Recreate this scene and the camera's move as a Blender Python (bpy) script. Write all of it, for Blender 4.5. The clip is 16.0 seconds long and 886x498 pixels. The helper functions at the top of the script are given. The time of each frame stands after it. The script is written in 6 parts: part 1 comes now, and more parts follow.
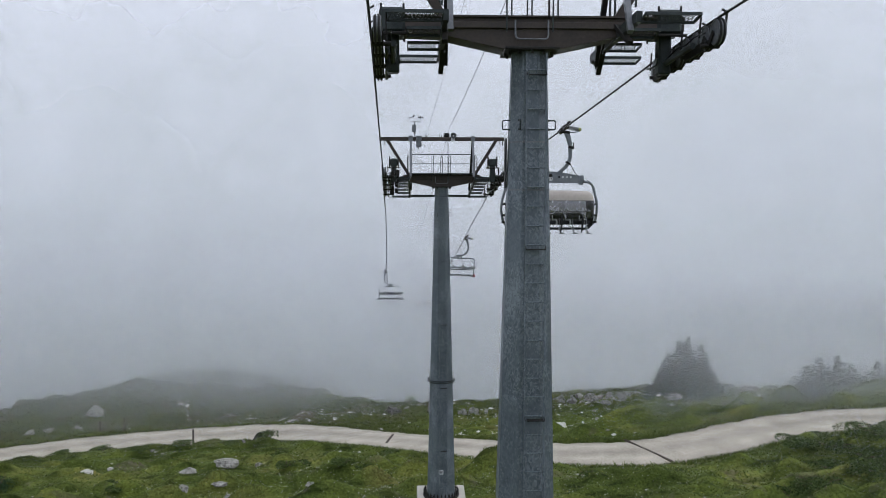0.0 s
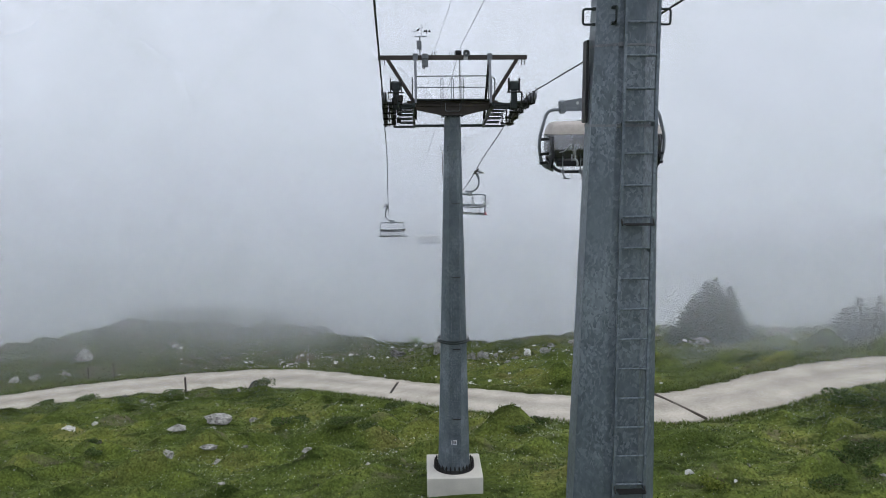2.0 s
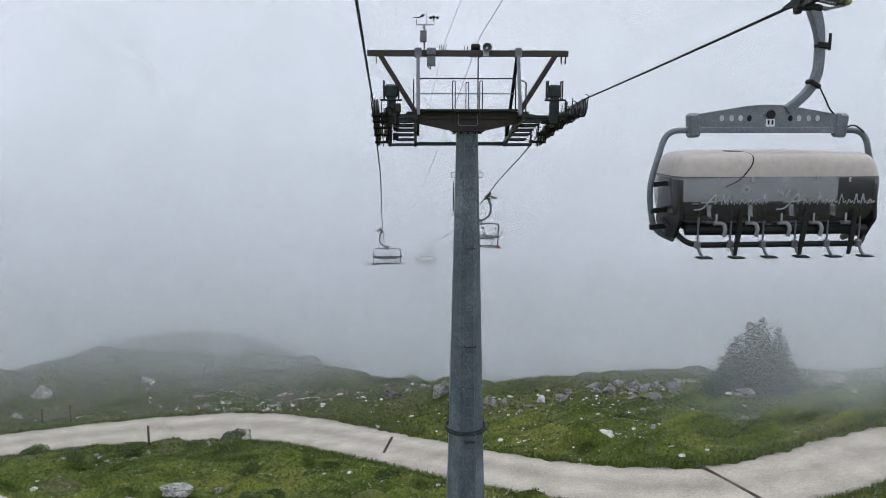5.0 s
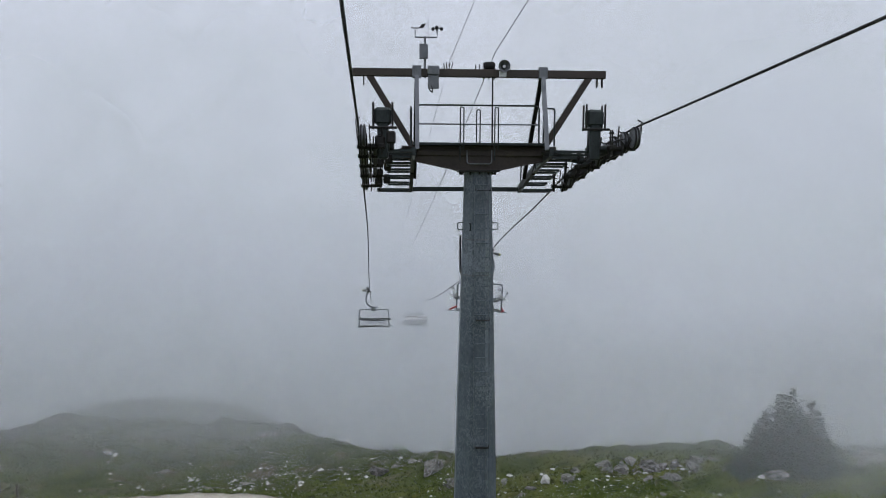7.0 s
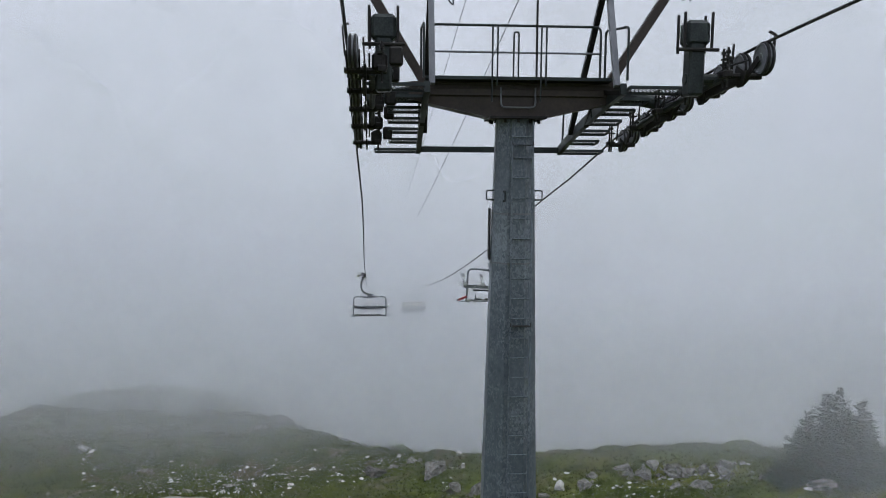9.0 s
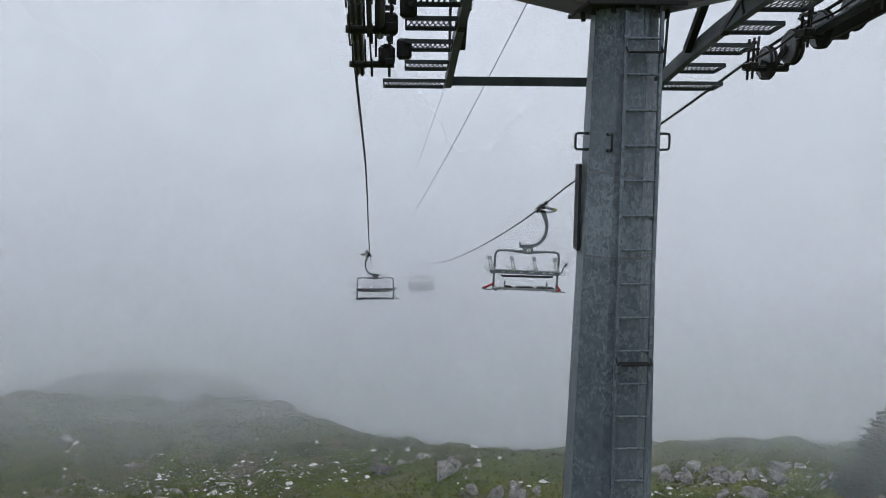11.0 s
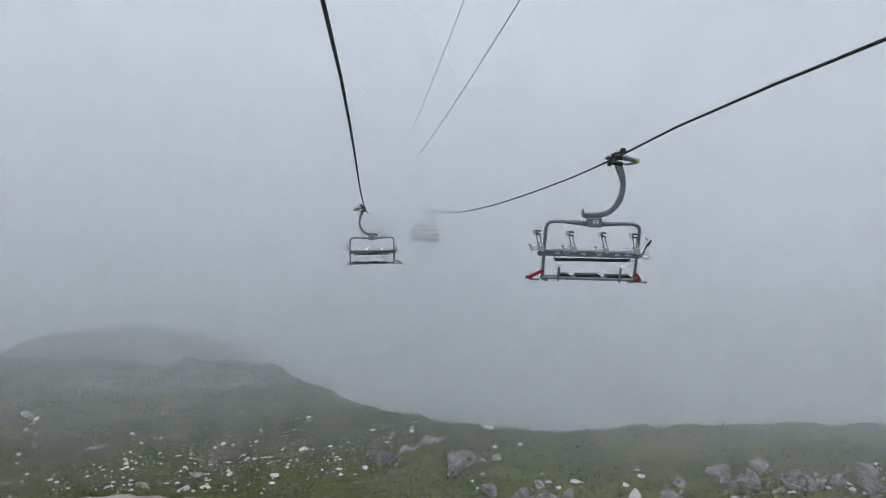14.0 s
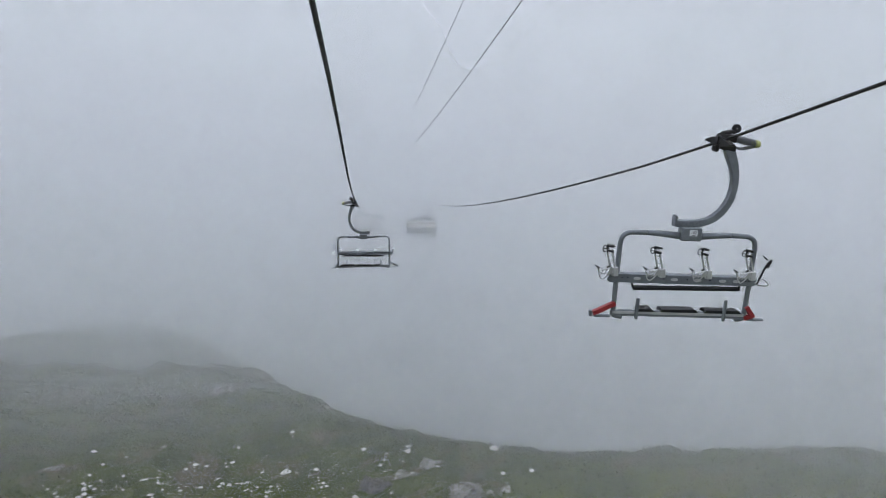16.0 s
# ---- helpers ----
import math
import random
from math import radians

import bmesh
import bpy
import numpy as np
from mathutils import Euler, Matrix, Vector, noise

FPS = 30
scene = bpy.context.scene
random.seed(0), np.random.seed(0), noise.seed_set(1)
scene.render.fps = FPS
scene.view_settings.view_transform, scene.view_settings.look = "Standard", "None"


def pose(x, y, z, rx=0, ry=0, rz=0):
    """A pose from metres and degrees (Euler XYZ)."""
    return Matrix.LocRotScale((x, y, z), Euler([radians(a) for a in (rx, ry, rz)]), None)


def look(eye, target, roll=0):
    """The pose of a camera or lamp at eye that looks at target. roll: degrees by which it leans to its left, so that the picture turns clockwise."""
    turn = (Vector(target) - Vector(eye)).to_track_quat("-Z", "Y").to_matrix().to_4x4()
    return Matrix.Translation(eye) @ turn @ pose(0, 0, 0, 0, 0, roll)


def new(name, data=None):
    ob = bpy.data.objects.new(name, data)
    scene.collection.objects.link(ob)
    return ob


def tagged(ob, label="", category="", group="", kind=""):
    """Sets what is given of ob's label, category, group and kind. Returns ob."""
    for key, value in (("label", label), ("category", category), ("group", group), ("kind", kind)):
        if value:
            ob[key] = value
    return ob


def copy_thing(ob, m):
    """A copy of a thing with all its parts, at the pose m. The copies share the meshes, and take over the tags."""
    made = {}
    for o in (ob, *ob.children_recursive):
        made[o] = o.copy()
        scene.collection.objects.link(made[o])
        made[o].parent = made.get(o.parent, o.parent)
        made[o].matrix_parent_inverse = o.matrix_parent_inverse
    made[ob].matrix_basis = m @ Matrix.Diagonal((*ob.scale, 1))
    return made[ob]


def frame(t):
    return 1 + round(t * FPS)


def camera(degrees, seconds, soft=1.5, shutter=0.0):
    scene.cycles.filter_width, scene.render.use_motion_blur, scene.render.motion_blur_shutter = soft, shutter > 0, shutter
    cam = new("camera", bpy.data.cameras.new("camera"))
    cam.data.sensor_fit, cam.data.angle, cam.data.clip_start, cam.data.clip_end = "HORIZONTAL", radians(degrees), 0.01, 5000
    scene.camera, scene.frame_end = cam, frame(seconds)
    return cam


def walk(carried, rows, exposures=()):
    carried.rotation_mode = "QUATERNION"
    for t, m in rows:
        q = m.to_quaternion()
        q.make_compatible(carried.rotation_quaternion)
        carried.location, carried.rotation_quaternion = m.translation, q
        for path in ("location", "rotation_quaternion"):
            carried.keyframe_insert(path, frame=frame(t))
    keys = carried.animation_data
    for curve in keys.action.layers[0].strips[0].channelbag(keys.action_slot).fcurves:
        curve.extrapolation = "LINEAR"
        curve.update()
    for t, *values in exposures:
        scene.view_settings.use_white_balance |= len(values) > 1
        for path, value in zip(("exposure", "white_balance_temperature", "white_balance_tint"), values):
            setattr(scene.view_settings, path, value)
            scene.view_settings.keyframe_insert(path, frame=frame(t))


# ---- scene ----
cam = camera(60.2, 16.0, soft=0.6)
PATH = [
    (0, (-1.107, 0.14, 15.133), (-1.039, 2.133, 14.979), 0.1),
    (0.5, (-1.162, 1.472, 15.173), (-1.095, 3.461, 14.978), -0.0),
    (1, (-1.232, 2.76, 15.199), (-1.166, 4.744, 14.95), -0.2),
    (1.5, (-1.305, 4.034, 15.226), (-1.24, 6.01, 14.924), -0.3),
    (2, (-1.373, 5.277, 15.251), (-1.308, 7.246, 14.908), -0.4),
    (2.5, (-1.435, 6.49, 15.283), (-1.368, 8.455, 14.914), -0.4),
    (3, (-1.465, 7.767, 15.293), (-1.397, 9.73, 14.913), -0.3),
    (3.2, (-1.465, 8.304, 15.27), (-1.395, 10.266, 14.888), -0.3),
    (5.3, (-1.556, 13.78, 15.428), (-1.48, 15.758, 15.144), 0.0),
    (5.5, (-1.574, 14.232, 15.425), (-1.497, 16.214, 15.167), 0.0),
    (6, (-1.641, 15.467, 15.278), (-1.552, 17.454, 15.067), 0.1),
    (6.5, (-1.692, 16.739, 15.149), (-1.593, 18.728, 14.968), 0.1),
    (7, (-1.741, 17.928, 14.996), (-1.631, 19.918, 14.824), 0.3),
    (7.5, (-1.779, 19.125, 14.862), (-1.662, 21.113, 14.682), 0.4),
    (8, (-1.82, 20.34, 14.74), (-1.699, 22.327, 14.548), 0.5),
    (8.2, (-1.839, 20.825, 14.692), (-1.717, 22.812, 14.495), 0.5),
    (10.5, (-2.084, 26.767, 14.139), (-1.97, 28.746, 13.872), 0.3),
    (11, (-2.139, 28.041, 14.033), (-2.03, 30.017, 13.746), 0.3),
    (11.5, (-2.212, 29.293, 13.903), (-2.107, 31.267, 13.6), 0.2),
    (12, (-2.288, 30.596, 13.804), (-2.186, 32.565, 13.474), 0.2),
    (12.5, (-2.259, 31.908, 13.76), (-2.16, 33.872, 13.397), 0.1),
    (13, (-2.214, 33.231, 13.722), (-2.114, 35.189, 13.324), 0.1),
    (13.5, (-2.205, 34.494, 13.682), (-2.102, 36.446, 13.26), 0.0),
    (14, (-2.237, 35.784, 13.594), (-2.129, 37.73, 13.149), 0.1),
    (14.5, (-2.276, 37.062, 13.451), (-2.162, 39.005, 12.993), 0.1),
    (15, (-2.297, 38.277, 13.26), (-2.18, 40.219, 12.794), 0.2),
    (15.5, (-2.392, 39.592, 13.053), (-2.267, 41.532, 12.585), 0.4),
    (16, (-2.456, 40.85, 12.929), (-2.325, 42.789, 12.456), 0.5),
]
EXPOSURE = [(0, -0.08), (1, -0.01), (2.5, 0.14), (3.5, 0.15), (5.5, 0.05), (6.5, -0.19), (7.5, -0.21), (9, -0.14), (11, -0.02), (12.5, -0.02), (14.5, -0.06), (16, -0.02)]
walk(cam, [(t, look(eye, target, roll)) for t, eye, target, roll in PATH], EXPOSURE)

# ---- world and sun: thick overcast, light from all the sky ----
world = bpy.data.worlds.new("overcast")
scene.world = world
world.use_nodes = True
wn = world.node_tree.nodes
wn["Background"].inputs["Color"].default_value = (0.735, 0.785, 0.935, 1)
wn["Background"].inputs["Strength"].default_value = 1.24
sun = new("sun", bpy.data.lights.new("sun", "SUN"))
sun.data.energy, sun.data.angle, sun.data.color = 0.85, radians(60), (1.0, 0.98, 0.95)
sun.matrix_world = look((0, 0, 100), (-60, -10, 0))
scene.cycles.transparent_max_bounces = 72


# ---- materials ----
def material(name, colour, rough=0.6, metal=0.0, second=None, scale=3.0, detail_scale=40.0, bump=0.15, spread=(0.35, 0.65), spec=0.4, stretch=(1, 1, 1)):
    """A procedural surface: two colours mixed by a broad and a fine noise, with a fine relief."""
    m = bpy.data.materials.new(name)
    m.use_nodes = True
    n, l = m.node_tree.nodes, m.node_tree.links
    b = n["Principled BSDF"]
    b.inputs["Roughness"].default_value, b.inputs["Metallic"].default_value = rough, metal
    b.inputs["Specular IOR Level"].default_value = spec
    tc = n.new("ShaderNodeTexCoord")
    mp = n.new("ShaderNodeMapping")
    mp.inputs["Scale"].default_value = stretch
    l.new(tc.outputs["Object"], mp.inputs["Vector"])
    big, fine = n.new("ShaderNodeTexNoise"), n.new("ShaderNodeTexNoise")
    big.inputs["Scale"].default_value, big.inputs["Detail"].default_value = scale, 5
    fine.inputs["Scale"].default_value, fine.inputs["Detail"].default_value = detail_scale, 4
    for t in (big, fine):
        l.new(mp.outputs[0], t.inputs["Vector"])
    add = n.new("ShaderNodeMath")
    add.operation = "MULTIPLY_ADD"
    add.inputs[1].default_value, add.inputs[2].default_value = 0.45, 0.0
    l.new(fine.outputs[0], add.inputs[0])
    mixf = n.new("ShaderNodeMath")
    mixf.operation = "MULTIPLY_ADD"
    mixf.inputs[1].default_value = 0.55
    l.new(big.outputs[0], mixf.inputs[0])
    l.new(add.outputs[0], mixf.inputs[2])
    ramp = n.new("ShaderNodeValToRGB")
    ramp.color_ramp.elements[0].position, ramp.color_ramp.elements[1].position = spread
    ramp.color_ramp.elements[0].color = (*colour, 1)
    ramp.color_ramp.elements[1].color = (*(second or [c * 1.3 for c in colour]), 1)
    l.new(mixf.outputs[0], ramp.inputs[0])
    l.new(ramp.outputs[0], b.inputs["Base Color"])
    bp = n.new("ShaderNodeBump")
    bp.inputs["Strength"].default_value, bp.inputs["Distance"].default_value = bump, 0.02
    l.new(mixf.outputs[0], bp.inputs["Height"])
    l.new(bp.outputs[0], b.inputs["Normal"])
    return m


def galvanised():
    """Hot-dip zinc gone dull: blue-grey with crystalline spangle flakes and darker drifts."""
    m = material("galvanised_steel", (0.070, 0.091, 0.104), 0.48, 0.25, (0.140, 0.168, 0.187), 1.6, 14.0, 0.05, (0.34, 0.66), stretch=(1, 1, 0.7))
    n, l = m.node_tree.nodes, m.node_tree.links
    b = n["Principled BSDF"]
    warp = n.new("ShaderNodeTexNoise")
    warp.inputs["Scale"].default_value, warp.inputs["Detail"].default_value = 9.0, 4
    l.new(n["Mapping"].outputs[0], warp.inputs["Vector"])
    push = n.new("ShaderNodeMix")
    push.data_type, push.blend_type = "RGBA", "LINEAR_LIGHT"
    push.inputs["Factor"].default_value = 0.07
    l.new(n["Mapping"].outputs[0], push.inputs["A"])
    l.new(warp.outputs["Color"], push.inputs["B"])
    flake = n.new("ShaderNodeTexVoronoi")
    flake.inputs["Scale"].default_value = 36.0
    l.new(push.outputs["Result"], flake.inputs["Vector"])
    pick = n.new("ShaderNodeSeparateXYZ")
    l.new(flake.outputs["Color"], pick.inputs[0])
    drift = n.new("ShaderNodeTexNoise")
    drift.inputs["Scale"].default_value, drift.inputs["Detail"].default_value = 1.7, 4
    l.new(n["Mapping"].outputs[0], drift.inputs["Vector"])
    both = n.new("ShaderNodeMath")
    both.operation = "MULTIPLY_ADD"
    both.inputs[1].default_value = 0.35
    l.new(pick.outputs["X"], both.inputs[0])
    l.new(drift.outputs[0], both.inputs[2])
    r = n.new("ShaderNodeValToRGB")
    r.color_ramp.elements[0].position, r.color_ramp.elements[1].position = 0.64, 0.98
    l.new(both.outputs[0], r.inputs[0])
    mix = n.new("ShaderNodeMix")
    mix.data_type = "RGBA"
    old = b.inputs["Base Color"].links[0].from_socket
    l.new(r.outputs[0], mix.inputs["Factor"])
    l.new(old, mix.inputs["A"])
    mix.inputs["B"].default_value = (0.215, 0.248, 0.272, 1)
    l.new(mix.outputs["Result"], b.inputs["Base Color"])
    return m


def grassland():
    """Alpine turf: fresh and dull green patches, streaks painted for shade between hummocks, brown earth where it is
    steep or trodden, fine blades as relief.
    """
    m = bpy.data.materials.new("alpine_turf")
    m.use_nodes = True
    n, l = m.node_tree.nodes, m.node_tree.links
    b = n["Principled BSDF"]
    b.inputs["Roughness"].default_value, b.inputs["Specular IOR Level"].default_value = 0.95, 0.1
    tc = n.new("ShaderNodeTexCoord")

    def tex(scale, detail, dist=0.0, stretch=None):
        t = n.new("ShaderNodeTexNoise")
        t.inputs["Scale"].default_value, t.inputs["Detail"].default_value, t.inputs["Distortion"].default_value = scale, detail, dist
        l.new(tc.outputs["Object"], t.inputs["Vector"])
        if stretch:
            mp = n.new("ShaderNodeMapping")
            mp.inputs["Scale"].default_value = stretch
            l.new(tc.outputs["Object"], mp.inputs["Vector"])
            l.new(mp.outputs[0], t.inputs["Vector"])
        return t.outputs[0]

    def ramp(src, *stops):
        r = n.new("ShaderNodeValToRGB")
        e = r.color_ramp.elements
        while len(e) < len(stops):
            e.new(0.5)
        for k, (p, c) in enumerate(stops):
            e[k].position, e[k].color = p, (*c, 1)
        l.new(src, r.inputs[0])
        return r.outputs[0]

    def mix(fac, a, c, how="MIX"):
        x = n.new("ShaderNodeMix")
        x.data_type, x.blend_type = "RGBA", how
        l.new(fac, x.inputs["Factor"]) if not isinstance(fac, float) else setattr(x.inputs["Factor"], "default_value", fac)
        l.new(a, x.inputs["A"])
        l.new(c, x.inputs["B"])
        return x.outputs["Result"]

    broad = ramp(tex(0.16, 6, 0.4), (0.34, (0.050, 0.072, 0.017)), (0.50, (0.088, 0.118, 0.027)), (0.60, (0.122, 0.140, 0.038)), (0.72, (0.150, 0.144, 0.050)))
    blades = ramp(tex(9.0, 6), (0.3, (0.5, 0.5, 0.45)), (0.7, (1.3, 1.3, 1.2)))
    # streaks along the slope: painted shade of the hollows, with some darker growth
    hummock_shade = ramp(tex(0.9, 5, 0.8, (0.45, 1.3, 1)), (0.34, (0.38, 0.42, 0.38)), (0.46, (0.90, 0.91, 0.90)), (0.66, (1.32, 1.27, 1.12)))
    green = mix(1.0, mix(1.0, broad, blades, "MULTIPLY"), hummock_shade, "MULTIPLY")
    earth = ramp(tex(3.0, 6), (0.35, (0.07, 0.062, 0.042)), (0.7, (0.17, 0.15, 0.105)))
    sep = n.new("ShaderNodeSeparateXYZ")
    l.new(tc.outputs["Object"], sep.inputs[0])
    stony = n.new("ShaderNodeMapRange")
    stony.interpolation_type = "SMOOTHSTEP"
    for key, value in (("From Min", 56), ("From Max", 80), ("To Min", 0.0), ("To Max", 1.0)):
        stony.inputs[key].default_value = value
    l.new(sep.outputs["Y"], stony.inputs["Value"])
    # duller stony turf, painted darker still for the weak light under the fog
    dull = ramp(tex(0.5, 7, 0.6), (0.35, (0.030, 0.044, 0.009)), (0.65, (0.074, 0.094, 0.019)))
    green = mix(stony.outputs[0], green, mix(1.0, dull, blades, "MULTIPLY"))
    more = n.new("ShaderNodeMath")
    more.operation = "MULTIPLY_ADD"
    more.inputs[1].default_value = 0.07
    l.new(stony.outputs[0], more.inputs[0])
    l.new(tex(0.35, 8, 1.0), more.inputs[2])
    patches = ramp(more.outputs[0], (0.60, (0, 0, 0)), (0.72, (0.75, 0.75, 0.75)))
    l.new(mix(patches, green, earth), b.inputs["Base Color"])
    bp = n.new("ShaderNodeBump")
    bp.inputs["Strength"].default_value, bp.inputs["Distance"].default_value = 0.9, 0.12
    l.new(tex(5.0, 7), bp.inputs["Height"])
    l.new(bp.outputs[0], b.inputs["Normal"])
    return m


def gravel():
    """Compacted pale gravel: warm grey, with darker damp patches and scattered coarse stones; worn tracks come from vertex runs."""
    m = material("pale_gravel_road", (0.30, 0.270, 0.216), 0.95, 0, (0.50, 0.457, 0.380), 0.55, 9, 0.5, (0.34, 0.66))
    n, l = m.node_tree.nodes, m.node_tree.links
    b = n["Principled BSDF"]
    u = n.new("ShaderNodeUVMap")
    sep = n.new("ShaderNodeSeparateXYZ")
    l.new(u.outputs[0], sep.inputs[0])
    drift = n.new("ShaderNodeTexNoise")
    drift.inputs["Scale"].default_value, drift.inputs["Detail"].default_value = 0.8, 6
    l.new(n["Texture Coordinate"].outputs["Object"], drift.inputs["Vector"])
    across = n.new("ShaderNodeMath")
    across.operation = "MULTIPLY_ADD"
    across.inputs[1].default_value = 0.22
    l.new(drift.outputs[0], across.inputs[0])
    l.new(sep.outputs["X"], across.inputs[2])
    r = n.new("ShaderNodeValToRGB")
    e = r.color_ramp.elements
    for _ in range(5):
        e.new(0.5)
    for k, (p, v) in enumerate(((0.10, 0.62), (0.22, 0.92), (0.36, 1.14), (0.58, 0.84), (0.80, 1.14), (0.98, 0.92), (1.0, 0.74))):
        e[k].position, e[k].color = p, (v, v, v * 0.99, 1)
    l.new(across.outputs[0], r.inputs[0])
    mix = n.new("ShaderNodeMix")
    mix.data_type, mix.blend_type = "RGBA", "MULTIPLY"
    mix.inputs["Factor"].default_value = 1.0
    l.new(b.inputs["Base Color"].links[0].from_socket, mix.inputs["A"])
    l.new(r.outputs[0], mix.inputs["B"])
    l.new(mix.outputs["Result"], b.inputs["Base Color"])
    return m


def leaf(name, a, c):
    """Foliage whose colour varies from piece to piece."""
    m = bpy.data.materials.new(name)
    m.use_nodes = True
    n, l = m.node_tree.nodes, m.node_tree.links
    b = n["Principled BSDF"]
    b.inputs["Roughness"].default_value, b.inputs["Specular IOR Level"].default_value = 0.8, 0.15
    g = n.new("ShaderNodeNewGeometry")
    r = n.new("ShaderNodeValToRGB")
    r.color_ramp.elements[0].color, r.color_ramp.elements[1].color = (*a, 1), (*c, 1)
    l.new(g.outputs["Random Per Island"], r.inputs[0])
    l.new(r.outputs[0], b.inputs["Base Color"])
    return m


def mist(name, density, low, high, scale, white, least, base=None, side=None):
    """A layer of drifting fog: lets most light through and scatters the rest; thins out above. white: its colour,
    lowered where fog should look less lit.
    """
    m = bpy.data.materials.new(name)
    m.use_nodes = True
    n, l = m.node_tree.nodes, m.node_tree.links
    n.remove(n["Principled BSDF"])
    out = n["Material Output"]
    tc = n.new("ShaderNodeTexCoord")
    sep = n.new("ShaderNodeSeparateXYZ")
    l.new(tc.outputs["Object"], sep.inputs[0])
    fade = n.new("ShaderNodeMapRange")
    fade.interpolation_type = "SMOOTHSTEP"
    fade.inputs["From Min"].default_value, fade.inputs["From Max"].default_value = low, high
    fade.inputs["To Min"].default_value, fade.inputs["To Max"].default_value = 1.0, least
    l.new(sep.outputs["Z"], fade.inputs["Value"])
    thick = fade.outputs[0]
    if base:
        rise, cut = n.new("ShaderNodeMapRange"), n.new("ShaderNodeMath")
        rise.interpolation_type, cut.operation = "SMOOTHSTEP", "MULTIPLY"
        rise.inputs["From Min"].default_value, rise.inputs["From Max"].default_value = base
        l.new(sep.outputs["Z"], rise.inputs["Value"])
        l.new(thick, cut.inputs[0])
        l.new(rise.outputs[0], cut.inputs[1])
        thick = cut.outputs[0]
    if side:
        edge, trim = n.new("ShaderNodeMapRange"), n.new("ShaderNodeMath")
        edge.interpolation_type, trim.operation = "SMOOTHSTEP", "MULTIPLY"
        for key, value in zip(("From Min", "From Max", "To Min"), side):
            edge.inputs[key].default_value = value
        l.new(sep.outputs["X"], edge.inputs["Value"])
        l.new(thick, trim.inputs[0])
        l.new(edge.outputs[0], trim.inputs[1])
        thick = trim.outputs[0]
    puff = n.new("ShaderNodeTexNoise")
    puff.inputs["Scale"].default_value, puff.inputs["Detail"].default_value = scale, 3
    l.new(tc.outputs["Object"], puff.inputs["Vector"])
    r = n.new("ShaderNodeMapRange")
    r.inputs["From Min"].default_value, r.inputs["From Max"].default_value = 0.25, 0.75
    r.inputs["To Min"].default_value, r.inputs["To Max"].default_value = 0.45 * density, 1.55 * density
    l.new(puff.outputs[0], r.inputs["Value"])
    f = n.new("ShaderNodeMath")
    f.operation, f.use_clamp = "MULTIPLY", True
    l.new(thick, f.inputs[0])
    l.new(r.outputs[0], f.inputs[1])
    clear, back, front, both, mixed = (n.new("ShaderNode" + k) for k in ("BsdfTransparent", "BsdfTranslucent", "BsdfDiffuse", "MixShader", "MixShader"))
    for s in (back, front):
        s.inputs["Color"].default_value = (0.97 * white, 0.985 * white, 0.99 * white, 1)
    l.new(back.outputs[0], both.inputs[1])
    l.new(front.outputs[0], both.inputs[2])
    l.new(f.outputs[0], mixed.inputs[0])
    l.new(clear.outputs[0], mixed.inputs[1])
    l.new(both.outputs[0], mixed.inputs[2])
    l.new(mixed.outputs[0], out.inputs["Surface"])
    return m


def glass(name, tint, clear):
    """Smoked polycarbonate: a share of light goes straight through, the rest is a glossy dark skin."""
    m = material(name, tint, 0.18, 0.0, [c * 1.25 for c in tint], 3.0, 30.0, 0.01, spec=0.5)
    n, l = m.node_tree.nodes, m.node_tree.links
    t, x = n.new("ShaderNodeBsdfTransparent"), n.new("ShaderNodeMixShader")
    x.inputs[0].default_value = clear
    l.new(n["Principled BSDF"].outputs[0], x.inputs[1])
    l.new(t.outputs[0], x.inputs[2])
    l.new(x.outputs[0], n["Material Output"].inputs["Surface"])
    return m


ZINC = galvanised()
STEEL = material("dark_weathered_steel", (0.011, 0.012, 0.012), 0.6, 0.2, (0.032, 0.030, 0.027), 2.5, 30, 0.1, spec=0.25)
BROWN = material("brown_painted_steel", (0.036, 0.031, 0.027), 0.6, 0.1, (0.064, 0.050, 0.041), 1.8, 24, 0.08)
GREEN_STEEL = material("green_grey_steel", (0.017, 0.023, 0.023), 0.55, 0.3, (0.042, 0.052, 0.050), 4, 40, 0.1, spec=0.3)
STRUT = material("light_grey_steel", (0.11, 0.12, 0.13), 0.5, 0.4, (0.20, 0.21, 0.22), 4, 40, 0.05)
RUBBER = material("black_rubber", (0.012, 0.012, 0.013), 0.8, 0, (0.03, 0.03, 0.03), 8, 60, 0.1)
ROPE = material("wire_rope", (0.018, 0.018, 0.019), 0.6, 0.3, (0.04, 0.04, 0.04), 6, 80, 0.3)
CHAIR = material("grey_chair_steel", (0.12, 0.135, 0.15), 0.45, 0.35, (0.22, 0.24, 0.26), 4, 40, 0.05)
SPRINGCAP = material("dull_yellow_plastic", (0.20, 0.22, 0.06), 0.5, 0, (0.34, 0.36, 0.12), 6, 40, 0.05)
ALU = material("pale_aluminium", (0.42, 0.43, 0.44), 0.4, 0.5, (0.60, 0.61, 0.62), 6, 50, 0.05)
RED = material("red_paint", (0.20, 0.014, 0.018), 0.5, 0, (0.28, 0.028, 0.030), 6, 50, 0.05)
BLACK = material("black_plastic", (0.007, 0.008, 0.009), 0.55, 0, (0.018, 0.019, 0.021), 5, 50, 0.05, spec=0.25)
BEIGE = material("beige_shell", (0.37, 0.33, 0.285), 0.4, 0, (0.46, 0.415, 0.365), 1.5, 12, 0.03)
SMOKED = glass("smoked_visor", (0.046, 0.047, 0.053), 0.20)
